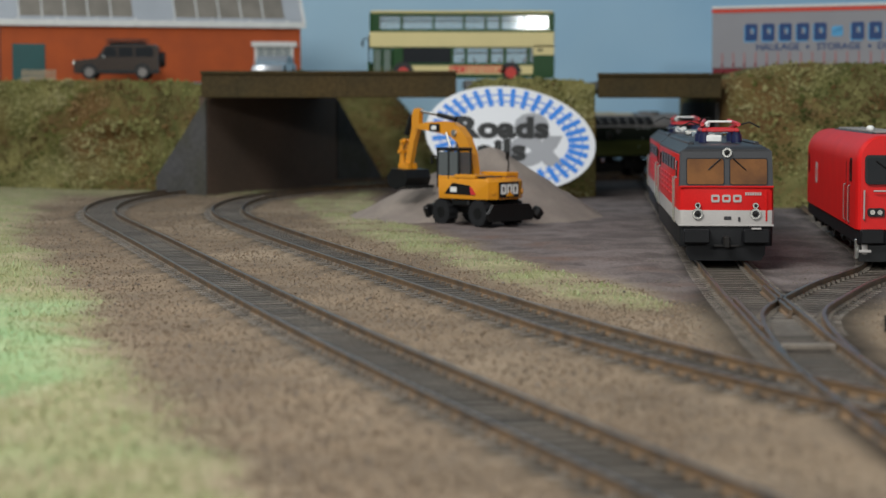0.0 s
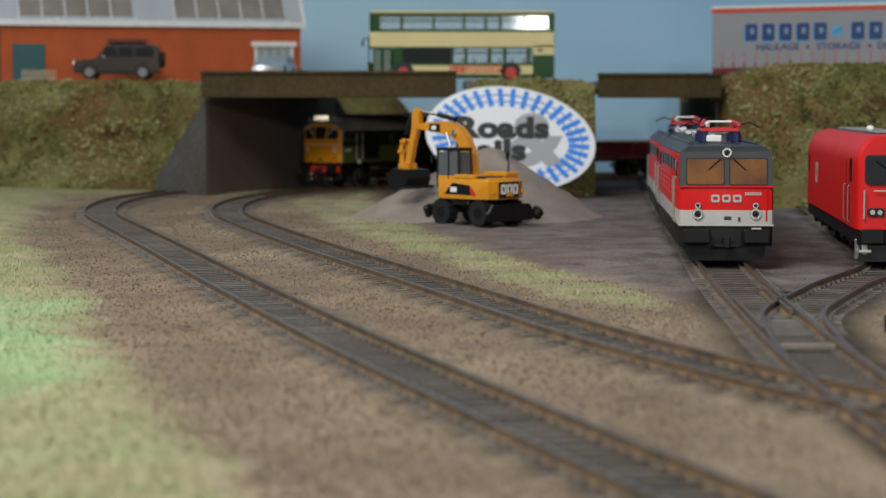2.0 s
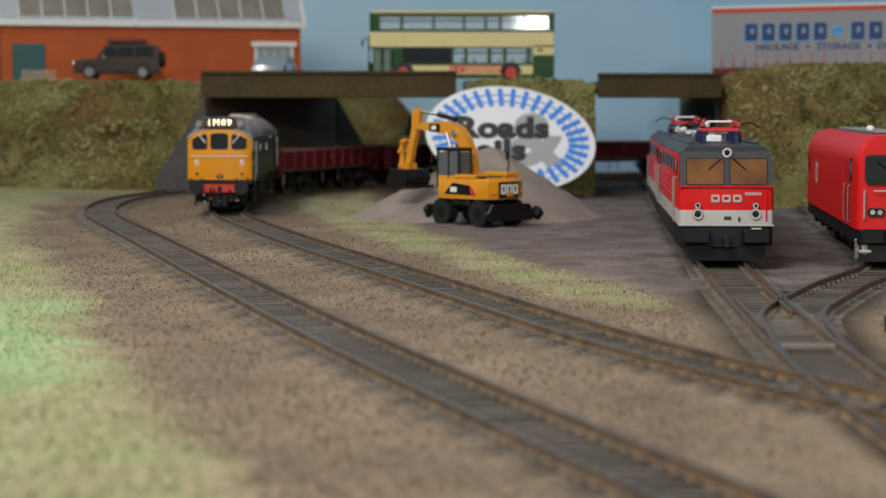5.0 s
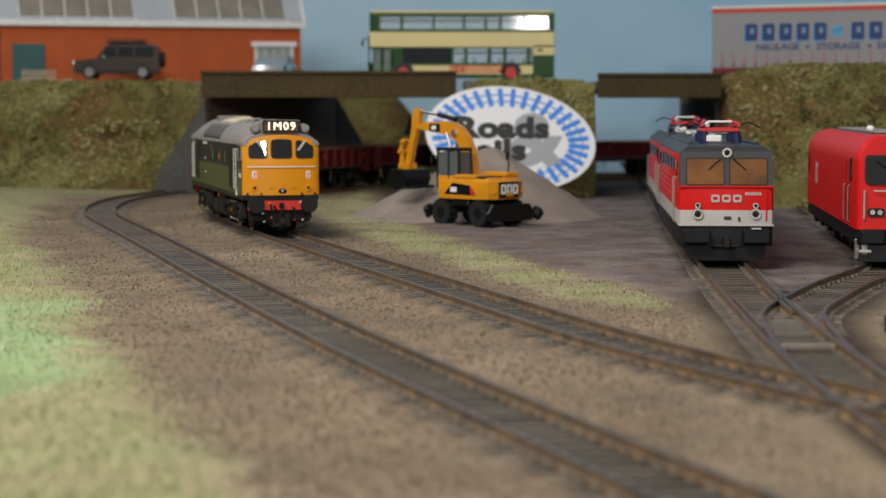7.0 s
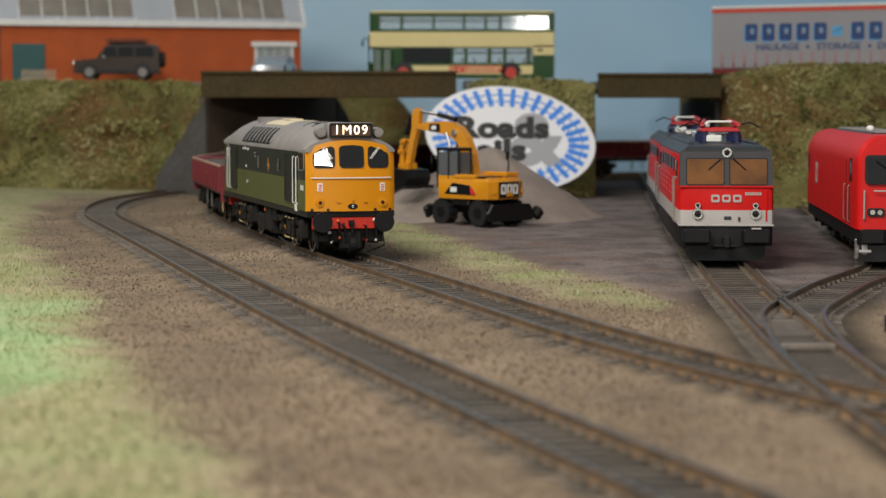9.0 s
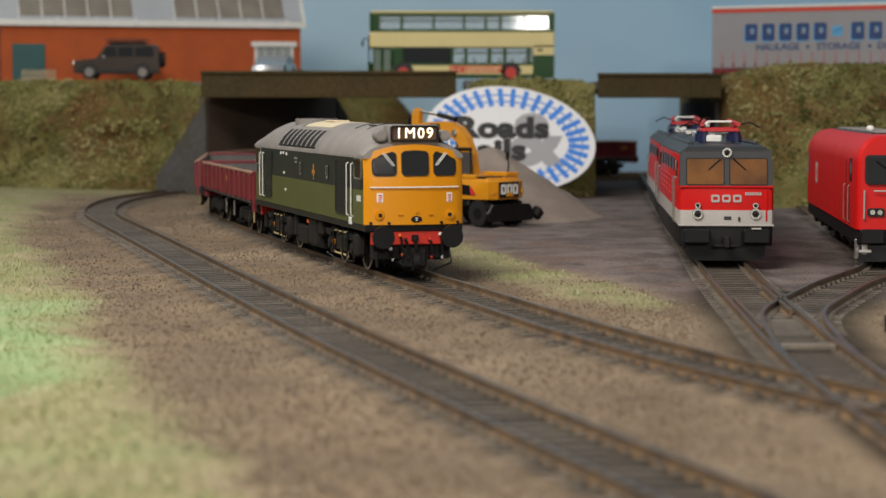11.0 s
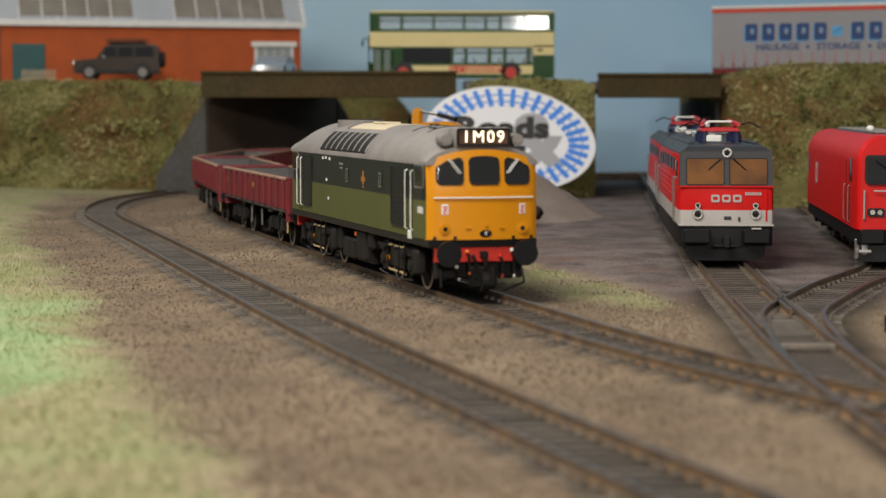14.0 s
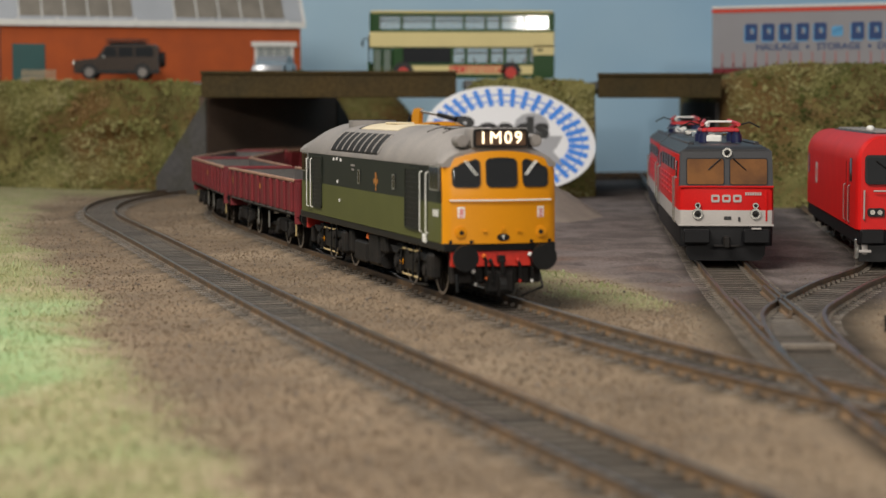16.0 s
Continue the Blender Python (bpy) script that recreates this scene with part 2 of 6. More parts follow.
LINE_A = centre_line(96.07 + 29.0, 307.5, 0.513, [(60, -0.000936), (200, -0.000936), (200, 0.0000544), (293, -0.000158), (197, -0.001456), (1230, -0.002076), (300, -0.0002)])
LINE_B = centre_line(17.6 + 50.0, 208.0, 0.331, [(160, -0.00016), (200, -0.000159), (200, -0.0000575), (282, 0.0000435), (197, -0.0013314), (880, -0.001953), (400, -0.0002)])
LINE_C = spline_line([(86, 300), (84.5, 380), (84.5, 420), (86, 470), (87, 500), (89, 538), (91.5, 586), (94.5, 640), (98.8, 708), (106, 800), (121, 1000), (136, 1200), (151, 1400), (173, 1700)])
LINE_D = spline_line([(86.3, 460), (88.5, 492), (91.5, 524), (95.5, 552), (100.5, 573), (107, 592), (116, 617), (127, 647), (141, 679), (154, 710), (166, 752), (177, 820), (189, 930), (203, 1060), (212, 1150)])


class Way:
    """Distances along a line."""
    def __init__(self, line):
        self.p = np.array([q[:2] for q in line])
        self.s = np.r_[0, np.cumsum(np.linalg.norm(np.diff(self.p, axis=0), axis=1))]

    def at(self, s):
        return np.array([np.interp(s, self.s, self.p[:, 0]), np.interp(s, self.s, self.p[:, 1])])

    def near(self, x, y):
        return self.s[np.argmin(((self.p - [x, y]) ** 2).sum(1))]

    def distance(self, x, y):
        return math.sqrt(((self.p - [x, y]) ** 2).sum(1).min())


WAY_A, WAY_B, WAY_C, WAY_D = Way(LINE_A), Way(LINE_B), Way(LINE_C), Way(LINE_D)


# ---- the setting ----
def lerp_line(pts, y):
    return float(np.interp(y, [p[0] for p in pts], [p[1] for p in pts]))


def smooth(v, lo, hi):
    t = min(1.0, max(0.0, (v - lo) / (hi - lo)))
    return t * t * (3 - 2 * t)


VERGE = [(100, 15), (305, -25), (385, -46), (516, -80), (753, -137), (1000, -203), (1200, -232), (1390, -250), (1600, -300)]
STRIP_L = [(560, 60), (595, 52), (640, 30), (781, -3), (1000, -55), (1266, -95), (1400, -70)]
STRIP_R = [(560, 70), (600, 70), (640, 68), (781, 27), (1000, -12), (1150, -30), (1300, -45), (1400, -40)]


def n3(x, y, s, k=0.0):
    return noise.noise((x * s, y * s, k))


def ground_zones(x, y):
    w = 10 * n3(x, y, 0.02) + 6 * n3(x, y, 0.07, 5)
    edge = lerp_line(VERGE, y) + w
    grass = smooth(edge - x, -4, 22)
    l, r = lerp_line(STRIP_L, y) + 0.5 * w, lerp_line(STRIP_R, y) + 0.6 * w
    strip = smooth(x - l, -6, 8) * smooth(r - x, -4, 10) * smooth(y, 575, 605)
    strip *= 0.30 + 0.70 * smooth(n3(x, y, 0.035, 9) + 0.5 * n3(x, y, 0.11, 8), -0.3, 0.25)
    far = smooth(y, 1290, 1400) * smooth(-100 - x, 0, 40)
    lush = grass * smooth(n3(x, y, 0.012, 3) + 0.25 * n3(x, y, 0.05, 4), -0.05, 0.3) * smooth(900 - y, 0, 250)
    yard = smooth(x - r, -8, 12) * smooth(y, 590, 640)
    rust = yard * smooth(18 - abs(x - r - 18), -16, 14) * smooth(n3(x, y, 0.025, 7), -0.3, 0.3)
    g = max(grass, strip, far * 0.9)
    if WAY_A.distance(x, y) < 24 or WAY_B.distance(x, y) < 24:
        g *= 0.12
    return yard, rust, g, lush


def build_ground():
    xs, ys = np.r_[np.arange(-620, 400, 6.0), np.arange(400, 961, 20.0)], np.r_[np.arange(110, 900, 5.0), np.arange(900, 1930, 8.0)]
    vs, zones = [], []
    for y in ys:
        for x in xs:
            yard, rust, g, lush = ground_zones(x, y)
            ridge = 2.6 * abs(n3(x + 3 * n3(x, y, .05, 2), y * 2.2, 0.05, 11)) * yard if y < 1200 else 0
            z = -3.3 + 0.35 * n3(x, y, 0.11) + 0.35 * n3(x, y, 0.3, 1) + ridge + 1.2 * g * max(0, n3(x, y, 0.04, 6)) + 1.5 * max(0.0, g - 0.3)
            near = min(WAY_A.distance(x, y), WAY_B.distance(x, y), WAY_C.distance(x, y), WAY_D.distance(x, y)) if yard < 1.1 else 99
            if near < 15:
                z = -2.53 + 0.06 * n3(x, y, 0.3, 1)
            elif near < 19:
                z = -2.95 + 0.35 * n3(x, y, 0.11)
            vs.append((x * U, y * U, z * U))
            points = 0.8 * (1 - smooth(min(WAY_C.distance(x, y), WAY_D.distance(x, y)), 14, 24)) * smooth(y, 400, 450) * (1 - smooth(y, 600, 680)) if x > 40 else 0
            zones.append((yard, rust, g, lush, max(points, 1 - smooth(near, 11.5, 15))))
    nx = len(xs)
    fs = [(j * nx + i, j * nx + i + 1, (j + 1) * nx + i + 1, (j + 1) * nx + i) for j in range(len(ys) - 1) for i in range(nx - 1)]
    me = bpy.data.meshes.new("ground")
    me.from_pydata(vs, [], fs)
    for k, n in enumerate(("yard", "rust", "grass", "lush", "bed")):
        me.attributes.new(n, "FLOAT", "POINT").data.foreach_set("value", [z[k] for z in zones])
    return tagged(part_of("ground", me, GROUND, None, "", 180), "brown ballast ground with grass scatter and a grey yard", "ground", kind="structure")


build_ground()


def upright_sheet(name, x0, y0, x1, y1, z0, z1, t, material):
    bm = B()
    d = Vector((x1 - x0, y1 - y0, 0))
    box(bm, ((x0 + x1) / 2, (y0 + y1) / 2, (z0 + z1) / 2), (d.length, t, z1 - z0), 0, (0, 0, math.degrees(math.atan2(d.y, d.x))))
    return part(name, bm, material)


tagged(upright_sheet("backdrop", -640, 1800, 980, 1800, -10, 620, 8, SKY), "pale blue painted sky backboard", "backdrop", kind="structure")


def embankment(name, stations, seed, label):
    """Rough scenic slope: stations (x, base y, crest y, crest z, back y), left to right."""
    bm = B()
    rings = []
    x0, x1 = stations[0][0], stations[-1][0]
    n = max(8, int((x1 - x0) / 4))
    for i in range(n + 1):
        x = x0 + (x1 - x0) * i / n
        by, cy, cz, ky = (float(np.interp(x, [s[0] for s in stations], [s[k] for s in stations])) for k in (1, 2, 3, 4))
        ring = []
        for j in range(19):
            t = j / 18
            y, z = by + (cy - by) * t ** 0.85, -4 + (cz + 4) * (t ** 1.05)
            bumpy = (1 - abs(2 * t - 1) ** 6) * (0.35 + 0.65 * min(1, i / 3, (n - i) / 3))
            y += bumpy * (10 * n3(x, z, 0.03, seed) + 7 * n3(x, z, 0.08, seed + 1))
            z += bumpy * 3 * n3(x, z, 0.08, seed + 2) + (1.6 * n3(x, y, 0.15, seed + 4) if j == 18 else 0)
            ring.append((x + bumpy * 3 * n3(x, z, 0.07, seed + 3), y, z))
        ring += [(x, cy + 6, cz - 0.5), (x, ky, cz - 0.5), (x, ky, -4)]
        rings.append(ring)
    loft(bm, rings)
    return tagged(part(name, bm, BANK, None, "", 60), label, "embankment", kind="structure")


def on_slope(st, x, t, seed):
    by, cy, cz, ky = (float(np.interp(x, [s[0] for s in st], [s[k] for s in st])) for k in (1, 2, 3, 4))
    y, z = by + (cy - by) * t ** 0.85, -4 + (cz + 4) * (t ** 1.05)
    return Vector((x, y - 0.6 + 10 * n3(x, z, 0.03, seed) + 7 * n3(x, z, 0.08, seed + 1), z + 1))


ICO = [(0, 0, 1)] + [(0.894 * math.cos(a), 0.894 * math.sin(a), 0.447) for a in [k * 1.2566 for k in range(5)]] + \
      [(0.894 * math.cos(a), 0.894 * math.sin(a), -0.447) for a in [0.6283 + k * 1.2566 for k in range(5)]] + [(0, 0, -1)]
ICO_F = [(0, 1 + k, 1 + (k + 1) % 5) for k in range(5)] + [(1 + k, 6 + k, 1 + (k + 1) % 5) for k in range(5)] + \
        [(1 + (k + 1) % 5, 6 + k, 6 + (k + 1) % 5) for k in range(5)] + [(11, 6 + (k + 1) % 5, 6 + k) for k in range(5)]


def scatter(name, places, material, label, category):
    """Many crumbs of scatter as one piece of stuff; places are (point, radius)."""
    rnd = random.Random(len(places))
    vs, fs = [], []
    for p, r in places:
        k = len(vs)
        q = Euler((rnd.uniform(0, 6), rnd.uniform(0, 6), rnd.uniform(0, 6))).to_matrix()
        for v in ICO:
            w = q @ (Vector(v) * r * rnd.uniform(0.6, 1.3))
            vs.append((p + w) * U)
        fs += [tuple(k + i for i in f) for f in ICO_F]
    me = bpy.data.meshes.new(name)
    me.from_pydata([tuple(v) for v in vs], [], fs)
    return tagged(part_of(name, me, material), label, category, kind="stuff")


LEFT_ST = [(-520, 1440, 1475, 75, 1790), (-300, 1440, 1475, 74, 1790), (-200, 1395, 1425, 73, 1790), (-172, 1352, 1372, 72, 1790), (-158, 1345, 1352, 68, 1790)]
MID_ST = [(12, 1345, 1362, 62, 1530), (22, 1322, 1352, 73, 1530), (60, 1316, 1345, 74, 1530), (90, 1310, 1335, 72, 1530), (99, 1316, 1330, 70, 1530)]
RIGHT_ST = [(181, 1240, 1335, 72, 1560), (190, 1175, 1318, 76, 1560), (215, 1160, 1310, 83, 1560), (260, 1150, 1300, 83, 1560), (520, 1120, 1300, 80, 1560)]
BACK_ST = [(-100, 1600, 1655, 66, 1780), (-40, 1600, 1655, 64, 1780), (-20, 1606, 1650, 40, 1780), (0, 1612, 1640, 8, 1780)]
for nm, st, sd, lb in (("bank_west", LEFT_ST, 20, "grassy railway embankment with green and rusty scatter"),
                       ("bank_middle", MID_ST, 30, "short grassy embankment between the two bridges"),
                       ("bank_east", RIGHT_ST, 40, "tall grassy embankment with bushy olive scatter"),
                       ("bank_far", BACK_ST, 50, "far grassy slope behind the bridge opening")):
    embankment(nm, st, sd, lb)
    rnd = random.Random(sd)
    crumbs = {0: [], 1: [], 2: []}
    x0, x1 = st[0][0] + 2, st[-1][0] - 2
    count = int((x1 - x0) * (38 if sd != 50 else 10))
    for _ in range(count):
        x, t = rnd.uniform(x0, x1), rnd.uniform(0.02, 1.0)
        p = on_slope(st, x, t, sd)
        k = noise.noise((x * 0.016, p.z * 0.026, sd)) + 0.3 * noise.noise((x * 0.05, p.z * 0.07, sd + 9))
        kind = 1 if k > 0.16 else 2 if k < -0.05 + 0.15 * rnd.random() else 0
        if rnd.random() < 0.15:
            kind = rnd.randrange(3)
        tuft = noise.noise((x * 0.06, p.z * 0.06, sd + 4)) > 0.12 and rnd.random() < 0.3
        crumbs[kind].append((p - Vector((0, rnd.uniform(0, 5) if tuft else 0, 0)), rnd.uniform(0.25, 0.85) * (1.9 if tuft or rnd.random() < 0.08 else 1)))
    for k, (m, w) in enumerate(((FOAM_A, "olive green"), (FOAM_B, "rusty brown"), (FOAM_C, "pale straw green"))):
        if crumbs[k]:
            scatter("foliage_scatter", crumbs[k], m, w + " foam scatter glued on the embankment", "foliage")


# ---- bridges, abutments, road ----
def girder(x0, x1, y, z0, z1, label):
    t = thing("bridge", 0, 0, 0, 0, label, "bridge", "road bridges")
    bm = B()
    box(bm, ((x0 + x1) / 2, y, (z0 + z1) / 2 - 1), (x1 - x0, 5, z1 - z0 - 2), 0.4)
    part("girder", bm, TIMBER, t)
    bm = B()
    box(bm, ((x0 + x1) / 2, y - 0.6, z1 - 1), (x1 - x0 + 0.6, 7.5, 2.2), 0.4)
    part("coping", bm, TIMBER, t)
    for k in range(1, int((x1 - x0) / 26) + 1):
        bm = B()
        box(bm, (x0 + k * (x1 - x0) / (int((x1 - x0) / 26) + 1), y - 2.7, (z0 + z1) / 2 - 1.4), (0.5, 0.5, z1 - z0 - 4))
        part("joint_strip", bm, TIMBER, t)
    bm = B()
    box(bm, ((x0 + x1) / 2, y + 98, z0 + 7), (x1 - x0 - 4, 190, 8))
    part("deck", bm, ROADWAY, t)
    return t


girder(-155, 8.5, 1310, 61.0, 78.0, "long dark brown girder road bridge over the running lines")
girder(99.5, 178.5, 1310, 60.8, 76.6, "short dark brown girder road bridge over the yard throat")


def abutment():
    t = thing("bridge_abutment", 0, 0, 0, 0, "dark brown abutment with splayed grey wing walls", "abutment", kind="structure")
    bm = B()
    loft(bm, [[(-154, 1336, -4), (-80, 1530, -4), (-84, 1536, -4), (-160, 1340, -4)], [(-154, 1336, 62), (-80, 1530, 62), (-84, 1536, 62), (-160, 1340, 62)]])
    part("wall", bm, ABUTMENT, t)
    bm = B()
    loft(bm, [[(-155, 1333, -4), (-192, 1362, -4), (-192, 1368, -4), (-155, 1339, -4)], [(-155, 1333, 61), (-192, 1362, 8), (-192, 1368, 8), (-155, 1339, 61)]])
    part("wing_wall", bm, CONCRETE, t)
    bm = B()
    loft(bm, [[(-79, 1531, -4), (-46, 1580, -4), (-50, 1584, -4), (-83, 1535, -4)], [(-79, 1531, 61), (-46, 1580, -2), (-50, 1584, -2), (-83, 1535, 61)]])
    part("wing_wall", bm, CONCRETE, t)


abutment()
for x, w in ((180.5, 4), (97.5, 3.4)):
    bm = B()
    box(bm, (x, 1432, 27), (w, 190, 62), 0.3)
    tagged(part("bridge_pier", bm, CONCRETE), "dark bridge side wall", "pier", kind="structure")
bm = B()
box(bm, (330, 1580, 74), (240, 470, 3))
tagged(part("road_east", bm, ROADWAY), "raised grey road behind the embankment", "road", kind="structure")
bm = B()
box(bm, (55, 1462, 70.5), (80, 160, 5))
tagged(part("road_middle", bm, ROADWAY), "raised grey road between the bridges", "road", kind="structure")


# ---- track ----
RAIL_PROFILE = [(-1.05, -2.5), (1.05, -2.5), (1.0, -2.1), (0.35, -1.8), (0.35, -0.8), (0.55, -0.55), (0.5, 0.0), (-0.5, 0.0), (-0.55, -0.55), (-0.35, -0.8), (-0.35, -1.8), (-1.0, -2.1)]


def rail(line, offset, parent, name="rail"):
    bm = B()
    rows = []
    for x, y, a in line:
        c, s = math.cos(a), math.sin(a)
        rows.append([bm.verts.new((x + (offset + u) * c, y + (offset + u) * s, v)) for u, v in RAIL_PROFILE])
    n = len(RAIL_PROFILE)
    for p, q in zip(rows, rows[1:]):
        for i in range(n):
            f = bm.faces.new((p[i], p[(i + 1) % n], q[(i + 1) % n], q[i]))
            f.material_index = 1 if i == 6 else 0
    for e in (rows[0], rows[-1][::-1]):
        bm.faces.new(e)
    bmesh.ops.recalc_face_normals(bm, faces=bm.faces)
    return part(name, bm, [RAIL, RAIL_TOP], parent)


def sleeper_mesh(length):
    bm = B()
    box(bm, (0, 0, -3.2), (length, 2.4, 1.65), 0.15)
    for s in (-1, 1):
        for o in (-1.35, 1.35):
            box(bm, (s * 8.25 + o, 0, -1.95), (1.2, 1.7, 1.0))
    bmesh.ops.scale(bm, vec=(U, U, U), verts=bm.verts)
    me = bpy.data.meshes.new("sleeper")
    bm.to_mesh(me)
    bm.free()
    me.materials.append(SLEEPER)
    return me


SLEEPER_ME = sleeper_mesh(26)


def track(line, way, label, s0, s1, gaps=()):
    t = thing("railway_track", 0, 0, 0, 0, label, "railway track", "tracks")
    for o in (-8.25, 8.25):
        rail(line, o, t)
    rnd = random.Random(7)
    s = s0
    while s < s1:
        p, q = way.at(s - 1), way.at(s + 1)
        a = math.atan2(-(q - p)[0], (q - p)[1]) + rnd.uniform(-0.02, 0.02)
        ob = part_of("sleeper", SLEEPER_ME, SLEEPER, t)
        c = way.at(s)
        ob.matrix_basis = pose(c[0] * U, c[1] * U, rnd.uniform(-0.12, 0.02) * U, 0, 0, math.degrees(a))
        s += 6.9 + rnd.uniform(-0.3, 0.3)
    return t


TRACK_A = track(LINE_A, WAY_A, "weathered model track curving under the bridge", 30, 1560)
TRACK_B = track(LINE_B, WAY_B, "weathered outer model track on brown ballast", 20, 1560)
TRACK_C = track(LINE_C, WAY_C, "yard track with point rails below the electric locomotives", 100, 1080)
TRACK_D = track(LINE_D, WAY_D, "diverging yard track curving off the points", 62, 640)
for o in ((-6.2, 520, 600), (6.2, 560, 640)):
    s0, s1 = WAY_C.near(90, o[1]), WAY_C.near(95, o[2])
    i0, i1 = np.searchsorted(WAY_C.s, (s0, s1))
    rail(LINE_C[i0:i1], o[0], TRACK_C, "check_rail")
bm = B()
box(bm, (87.5, 484, -1.2), (13, 2.6, 1.4), 0.2)
part("tie_bar", bm, SLEEPER, TRACK_C, "dark plastic tie bar of the points")


def heap():
    bm = B()
    rings = []
    n = 72
    for j in range(21):
        t = j / 20
        ring = []
        for i in range(n):
            a = 2 * math.pi * i / n
            r = 64 * (1 - t) * (1 + 0.10 * n3(math.cos(a), math.sin(a), 1.6, 3)) * (1 + 0.22 * max(0, -math.cos(a)))
            z = -4 + 40 * (t ** 1.02 if t < 0.92 else 0.92 ** 1.02 + (t - 0.92) * 0.5)
            x, y = r * math.cos(a), 0.95 * r * math.sin(a)
            ring.append((x + 0.6 * n3(x, y, 0.2, z), y, z + 0.7 * n3(x, y, 0.12) + 0.5 * n3(x, y, 0.4)))
        rings.append(ring)
    loft(bm, rings)
    ob = part("sand_mound", bm, SAND, None, "", 70)
    ob.location = (25 * U, 1078 * U, 0)
    return tagged(ob, "heap of fine grey-brown sand in the yard", "sand heap")


heap()


# ---- paints for the rolling stock ----
YELLOW = mat("warning_yellow", (0.64, 0.25, 0.004), 0.38, 0, 0.02, 40, 0.0, (0.60, 0.23, 0.004), spec=0.3)
OLIVE = mat("olive_green_paint", (0.090, 0.096, 0.024), 0.45, 0, 0.06, 60, 0.03, spec=0.3)
DARK_GREEN = mat("dark_green_paint", (0.014, 0.017, 0.011), 0.45, 0, 0.08, 60, 0.03, spec=0.3)
ROOF_GREY = mat("roof_grey_paint", (0.25, 0.225, 0.205), 0.6, 0, 0.10, 70, 0.06, (0.19, 0.175, 0.165))
CREAM = mat("cream_panel", (0.66, 0.56, 0.38), 0.6, 0, 0.08, 80, 0.03)
BLACK = mat("black_plastic", (0.008, 0.008, 0.008), 0.4, 0, 0.15, 200, 0.08, spec=0.3)
SOOT = mat("weathered_black", (0.008, 0.0075, 0.007), 0.6, 0, 0.2, 200, 0.15, (0.016, 0.013, 0.011), spec=0.25)
BUFFER_RED = mat("buffer_beam_red", (0.55, 0.025, 0.012), 0.5, 0, 0.1, 150, 0.05)
WHITE = mat("white_paint", (0.75, 0.74, 0.70), 0.5, 0, 0.05, 150, 0.02)
ORANGE = mat("orange_cap", (0.8, 0.16, 0.02), 0.5, 0, 0.1, 200, 0.03)
BRASS = mat("cream_pipe", (0.55, 0.42, 0.20), 0.45, 0.2, 0.1, 200, 0.03)
STEEL = mat("bright_steel", (0.55, 0.54, 0.52), 0.3, 0.9, 0.1, 200, 0.04)
PANE = mat("tinted_pane", (0.014, 0.013, 0.012), 0.06, 0, 0.05, 50, 0.0, spec=0.8)
PANE_AMBER = mat("brown_pane", (0.20, 0.085, 0.025), 0.12, 0, 0.03, 90, 0.0, (0.10, 0.045, 0.018), spec=0.6)
RUBBER = mat("black_rubber", (0.013, 0.013, 0.014), 0.7, 0, 0.1, 200, 0.05, spec=0.3)
HEADCODE = glow("lit_headcode", (1.0, 0.84, 0.58), 1.9)
HEADCODE_BACK = mat("headcode_blind", (0.10, 0.05, 0.025), 0.4, 0, 0.2, 300, 0.0)
MAROON = mat("maroon_wagon", (0.17, 0.012, 0.016), 0.5, 0, 0.12, 60, 0.05, (0.12, 0.010, 0.014))
MAROON_RIM = mat("faded_rim", (0.36, 0.20, 0.13), 0.7, 0, 0.15, 90, 0.1)
WAGON_IN = mat("grey_wagon_inside", (0.13, 0.12, 0.115), 0.8, 0, 0.15, 60, 0.15)
DECAL_RED = mat("red_decal", (0.55, 0.03, 0.03), 0.5, 0, 0.05, 100, 0)
GOLD = mat("gold_crest", (0.55, 0.22, 0.04), 0.5, 0, 0.2, 500, 0)

# ---- class of diesel locomotive: front at y = 0, it runs towards -y ----
HW, ZB, ZT, LEN = 17.0, 16.9, 39.8, 202.0


def nose_y(x, z):
    return 2.3 * (abs(x) / HW) ** 2 + max(0.0, z - 31) * 0.11


def arch(x):
    return ZT + 3.6 * (1 - (abs(x) / HW) ** 2.2)


def nose_patch(outline, off, depth=0.5):
    """A plate that follows the nose, from off in front of it to depth behind."""
    bm = B()
    return loft(bm, [[(x, nose_y(x, z) - off, z) for x, z in outline], [(x, nose_y(x, z) - off + depth, z) for x, z in outline]])


def nose_ring(outer, inner, off, depth=0.5):
    bm = B()
    rings = [[bm.verts.new((x, nose_y(x, z) - off + d, z)) for x, z in o] for o, d in ((outer, depth), (outer, 0), (inner, 0), (inner, depth))]
    n = len(outer)
    for k in range(3):
        for i in range(n):
            bm.faces.new((rings[k][i], rings[k][(i + 1) % n], rings[k + 1][(i + 1) % n], rings[k + 1][i]))
    bmesh.ops.recalc_face_normals(bm, faces=bm.faces)
    return bm


def cab_window(x0, x1, z0, shrink=0.0, n=5):
    """Outline with rounded corners and a top that follows the roof's arch."""
    r = 1.5 - shrink
    x0, x1, z0 = x0 + shrink, x1 - shrink, z0 + shrink
    def top(x):
        return arch(x) - 1.9 - shrink
    pts = []
    for cx, cz, a0 in ((x1 - r, z0 + r, -90), (x1 - r, top(x1) - r, 0), (x0 + r, top(x0) - r, 90), (x0 + r, z0 + r, 180)):
        for i in range(n):
            a = radians(a0 + 90 * i / (n - 1))
            pts.append((cx + r * math.cos(a), cz + r * math.sin(a)))
        if a0 == 0:
            for i in range(1, 4):
                x = x1 - r + (x0 - x1 + 2 * r) * i / 4
                pts.append((x, top(x)))
    return pts


